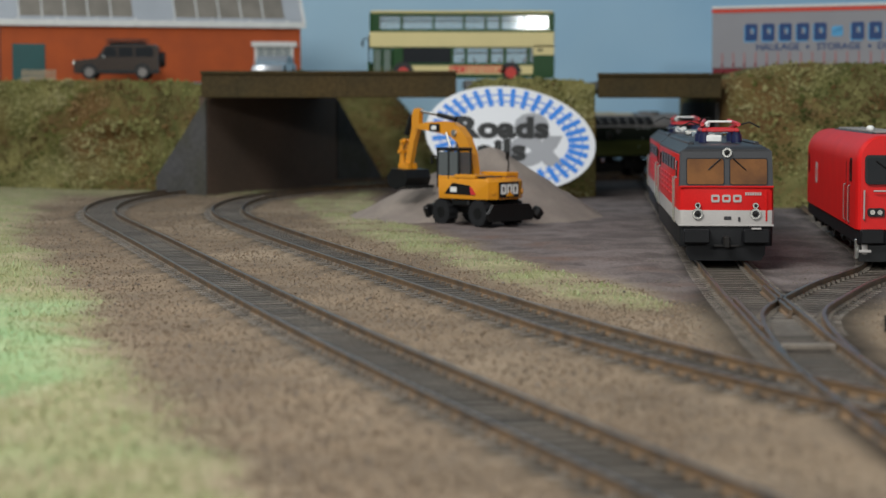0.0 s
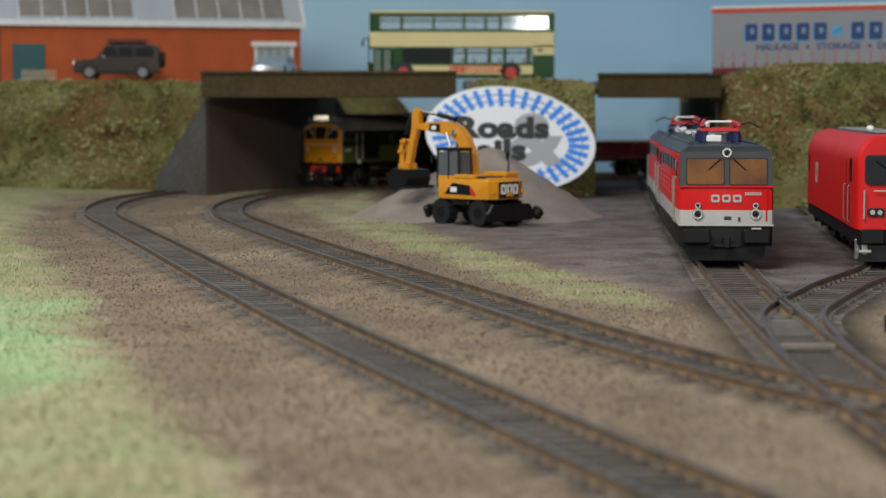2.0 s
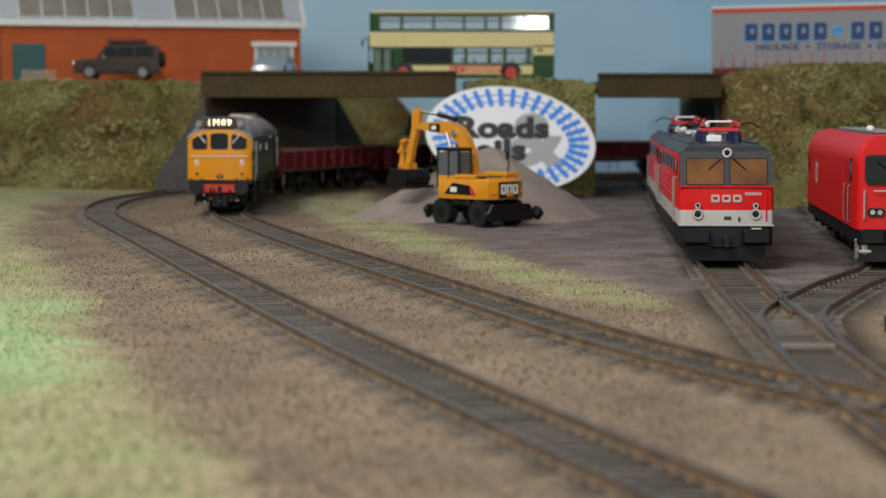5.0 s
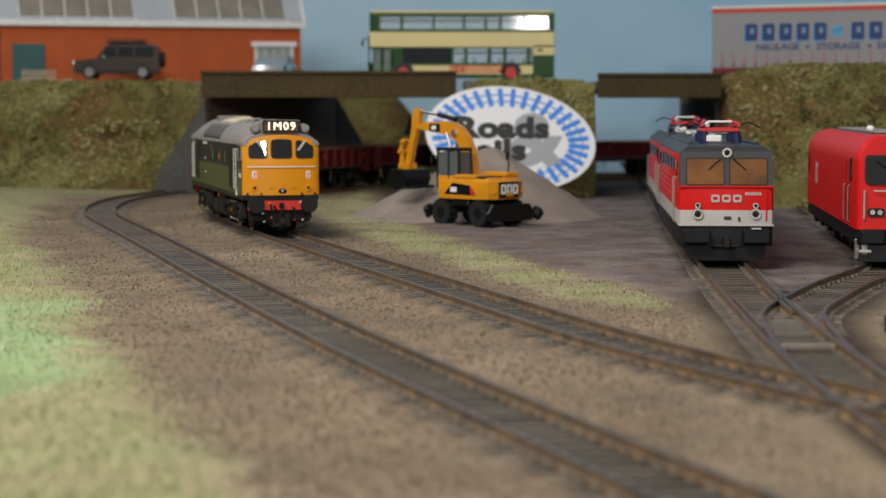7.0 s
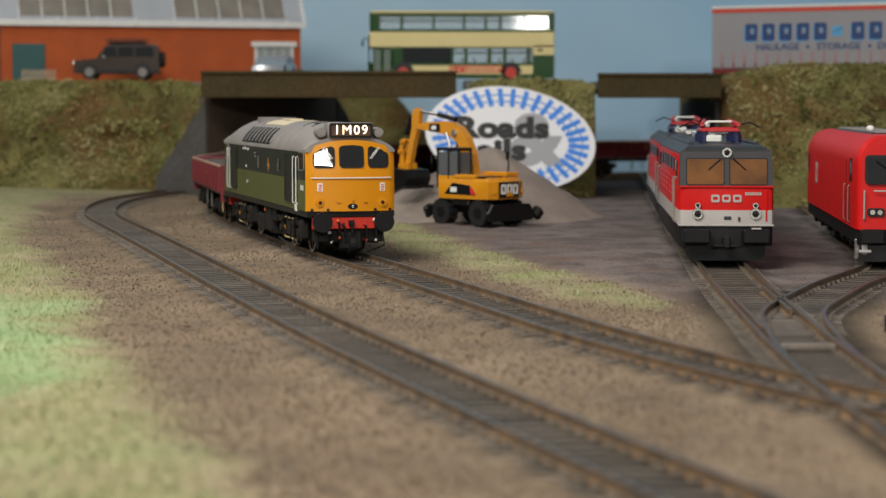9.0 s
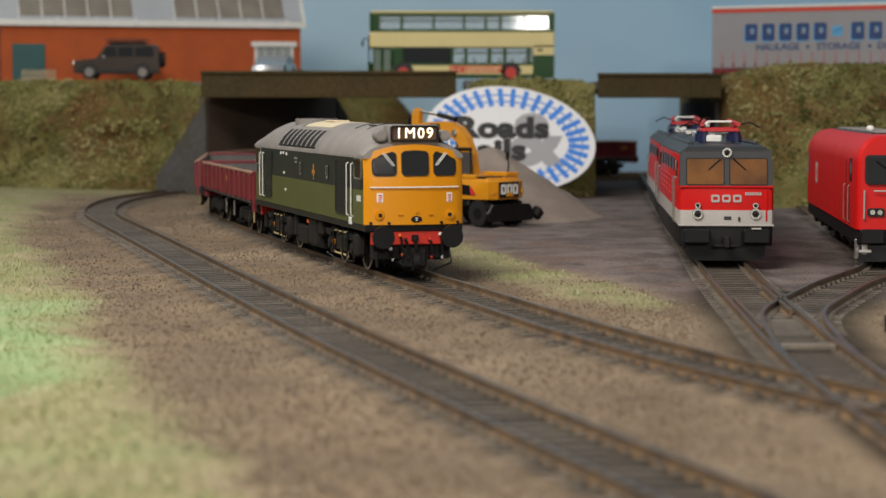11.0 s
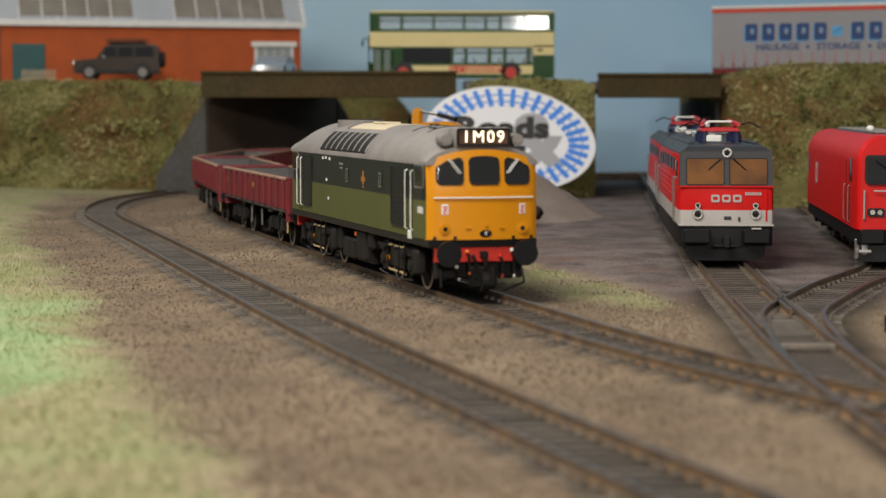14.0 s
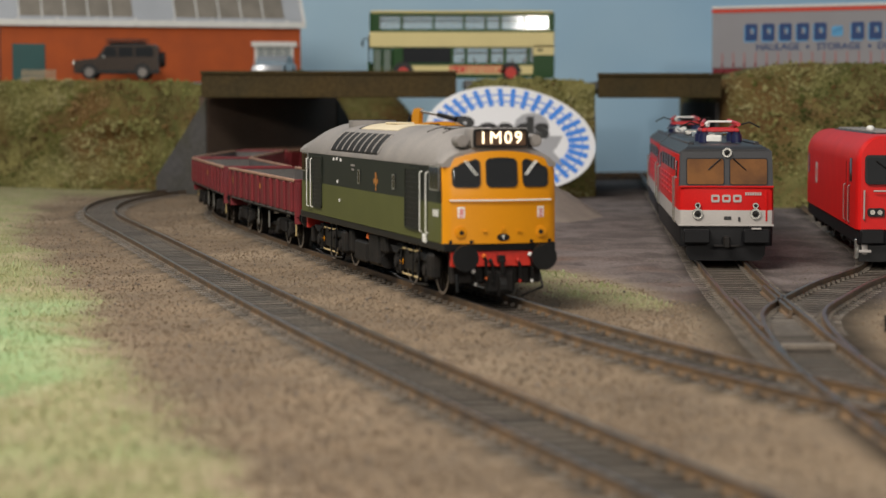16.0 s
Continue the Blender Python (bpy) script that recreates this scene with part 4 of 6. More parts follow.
def wagon():
    t = thing("open_wagon", label="maroon open box wagon with ribbed sides and grey inside", category="wagon", group="wagons of the train")
    bm = B()
    box(bm, (0, WLEN / 2, 15.0), (31, WLEN - 2, 2.2), 0.3)
    part("floor", bm, WAGON_IN, t)
    bm = B()
    box(bm, (0, WLEN / 2, 13.0), (20, WLEN - 4, 2.6), 0.3)
    part("underframe", bm, SOOT, t)
    for s in (-1, 1):
        bm = B()
        box(bm, (s * 15.3, WLEN / 2, 21.2), (1.2, WLEN - 1, 12.0), 0.15)
        side = part("side", bm, [MAROON], t)
        bm = B()
        box(bm, (s * 14.55, WLEN / 2, 21.3), (0.25, WLEN - 3, 11.0))
        part("lining", bm, WAGON_IN, side)
        bm = B()
        box(bm, (s * 15.4, WLEN / 2, 27.3), (2.2, WLEN, 1.1), 0.25)
        part("rim", bm, MAROON_RIM, side, "faded tan top rim")
        for k in range(11):
            bm = B()
            box(bm, (s * 16.3, 4 + k * (WLEN - 8) / 10, 20.9), (1.3, 3.0, 11.6), 0.35)
            part("rib", bm, MAROON, side)
        for y, w, h in ((WLEN - 14, 6, 2.6), (WLEN / 2 - 3, 1.6, 2.2)):
            bm = B()
            box(bm, (s * 16.0, y, 22.5), (0.3, w, h))
            part("lettering_bar", bm, GOLD, side)
        for yc in (32, WLEN - 32):
            bm = B()
            slab(bm, [(yc - 21, 9.4), (yc - 17, 10.6), (yc - 6, 11.2), (yc + 6, 11.2), (yc + 17, 10.6), (yc + 21, 9.4), (yc + 20, 7.0), (yc + 7, 5.4), (yc - 7, 5.4), (yc - 20, 7.0)], "x", s * 11.6, s * 13)
            for y in (yc - 13, yc + 13):
                cyl(bm, (s * 12.5, y, 6.2), (s * 14.6, y, 6.2), 1.9, 10)
                box(bm, (s * 13.4, y, 8.0), (1.6, 5.4, 4.6), 0.4)
            part("bogie_side", bm, SOOT, t)
            bm = B()
            for dy in (-3, 0, 3):
                cyl(bm, (s * 13.6, yc + dy, 6.4), (s * 13.6, yc + dy, 10.4), 1.1, 8)
            part("bolster_spring", bm, SOOT, t)
        for y, m in ((WLEN / 2 - 14, STEEL), (WLEN / 2 + 12, STEEL), (6, BRASS)):
            bm = B()
            box(bm, (s * 14, y, 9), (0.6, 1.3, 7), 0.2)
            part("brake_lever", bm, m, t)
    for y, sg in ((0.8, -1), (WLEN - 0.8, 1)):
        bm = B()
        box(bm, (0, y, 18.7), (31.2, 1.4, 16.6), 0.15)
        box(bm, (0, y, 27.3), (32, 1.8, 1.1), 0.25)
        for x in (-14, -5, 5, 14):
            box(bm, (x, y + sg * 0.9, 19.8), (2, 0.9, 13.4), 0.2)
        end = part("end", bm, MAROON, t)
        bm = B()
        box(bm, (0, y - sg * 0.85, 21.4), (29, 0.25, 10.8))
        part("lining", bm, WAGON_IN, end)
        for x in (-11.7, 11.7):
            bm = B()
            cyl(bm, (x, y, 13), (x, y + sg * 3.0, 13), 1.5, 10)
            cyl(bm, (x, y + sg * 3.0, 13), (x, y + sg * 3.7, 13), 2.8, 16)
            part("buffer", bm, BLACK, end)
    for y in WAGON_AXLES:
        wheelset(t, y, 6.2)
    return t


# ---- electric locomotives and red diesel in the yard ----
E_GREY = mat("loco_dark_grey", (0.026, 0.026, 0.029), 0.4, 0, 0.08, 80, 0.04, spec=0.35)
E_RED = mat("traffic_red", (0.56, 0.011, 0.010), 0.42, 0, 0.04, 60, 0.0, (0.50, 0.010, 0.009), spec=0.12)
E_WHITE = mat("agate_white", (0.42, 0.39, 0.365), 0.45, 0, 0.05, 60, 0.02)
# dark grey skirt paint, its colour lowered further for the shade under the body
E_GREY_SHADED = mat("skirt_grey_shaded", (0.009, 0.009, 0.010), 0.5, 0, 0.12, 80, 0.06, spec=0.2)
NAVY = mat("navy_insulator", (0.012, 0.016, 0.06), 0.35, 0, 0.1, 200, 0.03)
CHROME = mat("lamp_rim", (0.62, 0.60, 0.55), 0.25, 0.8, 0.08, 200, 0.02)
PANTO_RED = mat("pantograph_red", (0.50, 0.015, 0.02), 0.4, 0, 0.1, 150, 0.03)


def prism(sections, chamfer=0.8):
    """Body skin from (y, half width low, half width high, z low, z high) sections with nipped corners."""
    bm = B()
    c = chamfer
    return loft(bm, [[(-wl, y, zl), (wl, y, zl), (wh, y, zh - c), (wh - c, y, zh), (-wh + c, y, zh), (-wh, y, zh - c)] for y, wl, wh, zl, zh in sections])


def electric(panto_y):
    t = thing("electric_locomotive", label="red, white and dark grey electric locomotive on the yard track", category="locomotive", group="electric locomotives")
    n = 184.0
    def body(z0, z1, w0, w1, lean, m, nm, c=0.05):
        a, b = lean
        secs = [(a, w0 - 2.0, w1 - 2.0, z0, z1), (a + 0.5, w0 - 0.7, w1 - 0.7, z0, z1), (a + 1.8, w0, w1, z0, z1), (n - a - 1.8, w0, w1, z0, z1), (n - a - 0.5, w0 - 0.7, w1 - 0.7, z0, z1), (n - a, w0 - 2.0, w1 - 2.0, z0, z1)]
        return part(nm, prism(secs, c), m, t, "", 30)
    body(6.0, 13.3, 16.6, 16.8, (0.6, 0), E_GREY_SHADED, "skirt")
    body(13.3, 18.8, 17.0, 17.0, (0.0, 0), E_WHITE, "white_band")
    body(18.8, 27.3, 16.95, 16.8, (0.5, 0), E_RED, "lower_body", 0.05)
    body(27.3, 38.6, 16.8, 16.4, (5.2, 0), E_RED, "upper_body", 0.3)
    bm = B()
    loft(bm, [[(-16.6, -0.2 + 0.4, 27.2), (16.6, 0.2, 27.2), (16.3, 3.0, 39.8), (15.0, 3.2, 40.6), (-15.0, 3.2, 40.6), (-16.3, 3.0, 39.8)],
              [(-16.95, 3.2, 27.2), (16.95, 3.2, 27.2), (16.5, 6.0, 39.8), (15.2, 6.2, 40.8), (-15.2, 6.2, 40.8), (-16.5, 6.0, 39.8)]])
    mask = part("cab_mask", bm, E_GREY, t, "dark grey windscreen surround", 25)
    fy = lambda z: 0.2 + (z - 27.2) * 0.225
    for x in (-7.5, 7.9):
        o, i = round_rect(x, 32.6, 13.8, 9.8, 1.0), round_rect(x, 32.6, 13.0, 9.0, 0.7)
        bm = B()
        loft(bm, [[(u, fy(v) - 0.12, v) for u, v in o], [(u, fy(v) + 0.4, v) for u, v in o]])
        w = part("windscreen", bm, RUBBER, mask)
        bm = B()
        loft(bm, [[(u, fy(v) - 0.2, v) for u, v in i], [(u, fy(v) + 0.1, v) for u, v in i]])
        part("pane", bm, PANE_AMBER, w, "brown-tinted windscreen pane")
        bm = B()
        s = 1 if x > 0 else -1
        rod(bm, [(x - s * 5.5, fy(37) - 0.6, 37.3), (x - s * 1.0, fy(34) - 0.6, 33.2)], 0.22, 5)
        part("wiper", bm, BLACK, mask)
    bm = B()
    box(bm, (0, 0.1, 27.2), (33.6, 0.5, 0.7), 0.15)
    part("trim_strip", bm, E_RED, t)
    for x, z, r, k in ((-10.2, 17.5, 2.0, 0), (10.4, 17.5, 2.0, 0), (-10.2, 20.5, 1.05, 0), (10.4, 20.5, 1.05, 0), (0.2, 39.4, 1.75, 2.4)):
        bm = B()
        cyl(bm, (x, k + 0.6, z), (x, k - 0.5, z), r, 20)
        h = part("headlight", bm, E_GREY, t, "round lamp with bright rim", 40)
        bm = B()
        frame_slab(bm, [(x + r * 0.98 * math.cos(a), z + r * 0.98 * math.sin(a)) for a in np.linspace(0, 6.283, 21)[:-1]], [(x + r * 0.62 * math.cos(a), z + r * 0.62 * math.sin(a)) for a in np.linspace(0, 6.283, 21)[:-1]], "y", k - 0.75, k - 0.45)
        part("rim", bm, CHROME, h)
        bm = B()
        ball(bm, (x, k - 0.4, z), r * 0.42, sub=2)
        part("lens", bm, SOOT, h)
    for x, w in ((-3.9, 3.0), (0, 3.0), (3.9, 3.0)):
        bm = B()
        frame_slab(bm, round_rect(x, 23.0, w, 2.7, 0.6), round_rect(x, 23.0, w - 1.3, 1.2, 0.3), "y", 0.05, 0.6)
        part("logo_shape", bm, E_WHITE, t)
    for k in range(7):
        bm = B()
        box(bm, (7.0 + k * 0.85, 0.35, 24.7), (0.6, 0.3, 1.1))
        part("number_bar", bm, E_WHITE, t)
    bm = B()
    rod(bm, [(14.3, 0.3, 26), (14.3, 0.1, 19), (14.3, 0.0, 15)], 0.35, 6)
    part("cable", bm, E_RED, t)
    bm = B()
    box(bm, (0, -0.2, 13.4), (34, 0.5, 0.6), 0.1)
    part("sill_strip", bm, E_WHITE, t)
    bm = B()
    box(bm, (0.5, -0.1, 16), (2.6, 0.4, 1.2), 0.1)
    box(bm, (4.6, -0.2, 15.6), (0.8, 0.6, 1.6), 0.2)
    part("socket", bm, E_GREY, t)
    for x in (-10.6, 10.6):
        bm = B()
        box(bm, (x, -2.2, 9.6), (9.5, 4.4, 5.0), 0.5)
        part("buffer", bm, E_GREY_SHADED, t, "broad dark rectangular buffer")
    bm = B()
    box(bm, (10.5, -3.0, 12.4), (3.4, 3.2, 0.5), 0.1)
    part("step_plate", bm, E_WHITE, t)
    bm = B()
    slab(bm, [(-12.5, 0.6), (12.5, 0.6), (14.0, 3.0), (14.2, 6.2), (-14.2, 6.2), (-14.0, 3.0)], "y", 1.6, 4.5)
    part("snow_plough", bm, E_GREY_SHADED, t)
    bm = B()
    box(bm, (0, -3.0, 7.6), (2.4, 5, 4.4), 0.5)
    box(bm, (0, -4.2, 6.3), (9, 1.4, 0.8), 0.2)
    part("coupling", bm, SOOT, t)
    for yc in (42, n - 42):
        for s in (-1, 1):
            bm = B()
            slab(bm, [(yc - 27, 10), (yc + 27, 10), (yc + 25, 5.5), (yc + 8, 4.0), (yc - 8, 4.0), (yc - 25, 5.5)], "x", s * 11.5, s * 14.2)
            for dy in (-16, 16):
                cyl(bm, (s * 13, yc + dy, 6.4), (s * 15.4, yc + dy, 6.4), 2.4, 14)
                box(bm, (s * 14.6, yc + dy + 7, 7), (1.4, 3, 4), 0.3)
            part("bogie_side", bm, SOOT, t)
        for dy in (-16, 16):
            wheelset(t, yc + dy, 6.6)
    # roof
    bm = B()
    secs = []
    for y, h, w in ((3.0, 1.2, 15.0), (4.6, 1.9, 14.2), (8.0, 2.4, 13.4), (14, 2.8, 13.0), (n - 14, 2.8, 13.0), (n - 8, 2.4, 13.4), (n - 3.4, 1.2, 15.0)):
        secs.append([(-16.3, y, 38.5), (16.3, y, 38.5), (16.3, y, 39.3), (w, y, 39.3 + h), (-w, y, 39.3 + h), (-16.3, y, 39.3)])
    loft(bm, secs)
    roof = part("roof", bm, E_GREY, t, "", 25)
    for s in (-1, 1):
        bm = B()
        box(bm, (s * 11.8, n / 2, 42.3), (2.0, n - 30, 1.5), 0.4)
        part("roof_duct", bm, E_GREY, roof)
        for y in (16.5, n - 16.5, 27, n - 27):
            bm = B()
            rod(bm, [(s * 16.8, y, 30), (s * 17.8, y, 29.6), (s * 17.8, y, 14), (s * 16.8, y, 13.6)], 0.3, 6)
            part("handrail", bm, CHROME, t)
        for y in (22, n - 22):
            bm = B()
            slab(bm, round_rect(y, 33, 7, 6, 0.6), "x", s * 16.5, s * 17.0)
            part("cab_side_window", bm, PANE, t)
        for k in range(5):
            y = 46 + k * 23
            bm = B()
            slab(bm, round_rect(y, 34.4, 15, 4.6, 0.4), "x", s * 16.4, s * 17.0)
            part("body_window", bm, E_GREY, t)
            for z in range(4):
                bm = B()
                box(bm, (s * 17.05, y, 22.4 + z * 2.2), (0.5, 18, 0.9), 0.15)
                part("grille_slat", bm, E_RED, t)
    p = panto_y
    for x in (-6, 6):
        for y in (p - 12, p + 12):
            bm = B()
            cyl(bm, (x, y, 42.4), (x, y, 45.4), 2.0, 12)
            cyl(bm, (x, y, 45.0), (x, y, 46.6), 1.5, 12)
            part("insulator", bm, NAVY, roof, "navy blue insulator", 40)
    pg = new("pantograph")
    pg.parent, pg.location = t, (0, 0, -1.8 * U)
    pg["label"] = "folded red pantograph with white contact strip"
    bm = B()
    for x in (-6, 6):
        box(bm, (x, p, 48.8), (1.8, 28, 1.3), 0.3)
    for y in (p - 12, p, p + 12):
        box(bm, (0, y, 48.9), (13, 2.0, 1.5), 0.3)
    part("base_frame", bm, PANTO_RED, pg)
    for s in (-1, 1):
        bm = B()
        rod(bm, [(s * 5.5, p + 12, 49.6), (s * 6.8, p - 12, 51.0), (s * 4.6, p + 9, 52.2)], 0.8, 6)
        part("arm", bm, PANTO_RED, pg)
        bm = B()
        rod(bm, [(s * 7, p - 8, 50.6), (s * 11, p - 8, 51.8), (s * 15, p - 8, 49.8)], 0.3, 6)
        part("horn", bm, SOOT, pg)
    for y in (-9.5, -6.5):
        bm = B()
        box(bm, (0, p + y, 52.0), (9, 1.1, 0.8), 0.2)
        part("contact_strip", bm, WHITE, pg)
    bm = B()
    box(bm, (-2.5, p - 12, 43.9), (6, 4, 2.6), 0.4)
    ball(bm, (-4.5, p - 4, 48.9), 1.4, sub=1)
    part("roof_gear", bm, WHITE, roof)
    bm = B()
    for x in (-8.5, 8.5):
        rod(bm, [(x, p + 16, 44.2), (x * 0.8, n / 2, 45.2), (x * 0.6, n - p, 44.2)], 0.35, 5)
    box(bm, (0, n - p - 10, 43.6), (8, 22, 2.4), 0.5)
    part("roof_busbar", bm, CHROME, roof)
    return t


E_ONE = electric(46)
E_ONE.matrix_basis = pose(101.5 * U, 728 * U, 0, 0, 0, -3.7)
E_TWO = electric(132)
E_TWO.matrix_basis = pose(114.6 * U, 919 * U, 0, 0, 0, -4.3)


def red_diesel():
    t = thing("red_diesel_locomotive", 164.0, 724, 0, -5.6, "glossy red rounded diesel locomotive with grey skirt", "locomotive")
    n, w = 222.0, 16.5
    def ring(y, k, rake):
        """Rounded section; k shrinks it at the ends, rake leans it."""
        pts = [(w, 12.0), (w, 36)] + [(w - 9.5 + 9.5 * math.cos(a), 36 + 9.6 * math.sin(a)) for a in np.linspace(0.15, 1.5708, 9)]
        pts = pts + [(-x, z) for x, z in pts[::-1]]
        return [(x * k, y + rake * max(0, z - 28) / 18, z if z < 20 else 12 + (z - 12) * (0.9 + 0.1 * k)) for x, z in pts]
    bm = B()
    rings = [ring(0.2, 0.90, 3.2), ring(0.9, 0.955, 3.2), ring(2.6, 0.99, 3.2), ring(6, 1, 3.2), ring(26, 1, 0), ring(n - 26, 1, 0), ring(n - 6, 1, -3.2), ring(n - 2.6, 0.99, -3.2), ring(n - 0.2, 0.93, -3.2)]
    loft(bm, rings)
    body = part("body", bm, E_RED, t, "", 32)
    bm = B()
    box(bm, (0, n / 2, 9.2), (31.6, n - 4, 5.8), 0.6)
    part("skirt", bm, E_GREY_SHADED, t)
    bm = B()
    loft(bm, [[(x, 0.35 + 3.2 * (z - 28) / 18 + d, z) for x, z in round_rect(0, 33.4, 27, 10.4, 1.5)] for d in (-0.35, 1.0)])
    ws = part("windscreen", bm, RUBBER, body)
    for x in (-6.6, 6.6):
        bm = B()
        loft(bm, [[(u, 0.35 + 3.2 * (v - 28) / 18 + d, v) for u, v in round_rect(x, 33.2, 12.2, 9.0, 1.0)] for d in (-0.5, 0.6)])
        part("pane", bm, PANE, ws)
        bm = B()
        rod(bm, [(x - 1, 0.5, 29.5), (x + 3, 0.3, 32), (x - 3, 1.0, 36.5)], 0.25, 5)
        part("wiper", bm, BLACK, ws)
    bm = B()
    rod(bm, [(-10.5, -0.6, 25.8), (-3, -0.9, 25.8)], 0.3, 6)
    part("handrail", bm, E_WHITE, t)
    bm = B()
    rod(bm, [(-13.6, -0.2, 26), (-13.8, -0.8, 25.5), (-13.8, -0.8, 16), (-13.6, -0.2, 15.5)], 0.3, 6)
    part("handrail", bm, E_WHITE, t)
    for x in (-9.5, 9.5):
        bm = B()
        slab(bm, round_rect(x, 18.2, 6.0, 3.0, 0.8), "y", -0.3, 0.8)
        h = part("headlight", bm, BLACK, t)
        for dx in (-1.3, 1.3):
            bm = B()
            cyl(bm, (x + dx, 0, 18.2), (x + dx, -0.5, 18.2), 0.9, 14)
            part("lens", bm, CHROME, h)
    bm = B()
    frame_slab(bm, round_rect(0, 22.3, 5, 3.4, 0.9), round_rect(0, 22.3, 2.6, 1.4, 0.4), "y", -0.3, 0.3)
    part("logo_shape", bm, E_WHITE, t)
    for s in (-1, 1):
        bm = B()
        frame_slab(bm, round_rect(168, 27, 9, 9, 1.4), round_rect(168, 27, 5, 4, 0.8), "x", s * 16.3, s * 16.62)
        part("logo_shape", bm, E_WHITE, body)
        bm = B()
        box(bm, (s * 16.5, 26, 24), (0.3, 0.5, 23))
        box(bm, (s * 16.5, 37, 24), (0.3, 0.5, 23))
        part("door_seam", bm, RUBBER, body)
        bm = B()
        slab(bm, round_rect(20, 32.8, 6.5, 8.6, 1.0), "x", s * 16.1, s * 16.65)
        part("cab_side_window", bm, PANE, body)
        bm = B()
        slab(bm, round_rect(n - 14, 30, 6, 8.6, 1.0), "x", s * 16.1, s * 16.65)
        part("cab_side_window", bm, PANE, body)
        for y in (23.5, 39.5):
            bm = B()
            rod(bm, [(s * 16.5, y, 27), (s * 17.2, y, 26.5), (s * 17.2, y, 14), (s * 16.5, y, 13.5)], 0.25, 6)
            part("handrail", bm, CHROME, t)
        bm = B()
        for k in range(5):
            box(bm, (s * 12.6, 58 + k * 3.0, 42.9), (3.4, 1.4, 0.4), 0.1, (0, s * 38, 0))
        part("roof_slot", bm, SOOT, body)
        for yc in (48, n - 48):
            bm = B()
            slab(bm, [(yc - 26, 9), (yc + 26, 9), (yc + 23, 4.5), (yc - 23, 4.5)], "x", s * 11.4, s * 14)
            for dy in (-16, 16):
                cyl(bm, (s * 13, yc + dy, 6.4), (s * 15.2, yc + dy, 6.4), 2.3, 14)
                box(bm, (s * 14.4, yc + dy + 8, 7), (1.3, 3, 4), 0.3)
            part("bogie_side", bm, SOOT, t)
        bm = B()
        box(bm, (s * 15.2, 7, 4.6), (2.0, 4.4, 7.6), 0.5)
        part("cab_step", bm, CHROME, t, "silver cab step")
        bm = B()
        box(bm, (s * 11, -2.2, 9.6), (8.6, 4.6, 5.2), 0.6)
        part("buffer", bm, E_GREY_SHADED, t)
        bm = B()
        box(bm, (s * 13.5, -2.6, 4.4), (4.4, 1.4, 1.0), 0.2)
        box(bm, (s * 13.5, -1.2, 6.0), (2.0, 1.2, 5.6), 0.3)
        part("coupling_pipe", bm, E_WHITE, t)
    for yc in (48, n - 48):
        for dy in (-16, 16):
            wheelset(t, yc + dy, 6.4)
    bm = B()
    slab(bm, [(-15.5, 0.6), (15.5, 0.6), (14.5, 6.6), (-14.5, 6.6)], "y", -0.6, 3)
    part("snow_plough", bm, BLACK, t)
    bm = B()
    box(bm, (0, 112, 45.4), (15, 150, 1.0), 0.3)
    grille = part("roof_walkway", bm, E_GREY, body)
    for k in range(8):
        bm = B()
        box(bm, (0, 44 + k * 19, 46.2), (12, 13, 0.9), 0.3)
        part("roof_grille", bm, ROOF_GREY, grille)
    for y in (70, 76):
        bm = B()
        ball(bm, (-4, y, 47.2), 1.3, sub=2)
        part("roof_dome", bm, WHITE, grille)
    return t


red_diesel()


# ---- excavator and oval sign ----
DIGGER = mat("digger_yellow", (0.66, 0.27, 0.010), 0.25, 0, 0.04, 100, 0.0, coat=0.5)
SIGN_WHITE = mat("sign_white", (0.82, 0.82, 0.84), 0.45, 0, 0.02, 20, 0.0)
SIGN_BLUE = mat("sign_blue", (0.02, 0.22, 0.76), 0.45, 0, 0.04, 50, 0.0)
SIGN_GREY = mat("sign_grey", (0.36, 0.36, 0.38), 0.45, 0, 0.03, 50, 0.0)
CLEAR = glass("clear_glazing", (0.85, 0.88, 0.88), 0.16)
TINTED = glass("dark_cab_glazing", (0.28, 0.30, 0.30), 0.35)


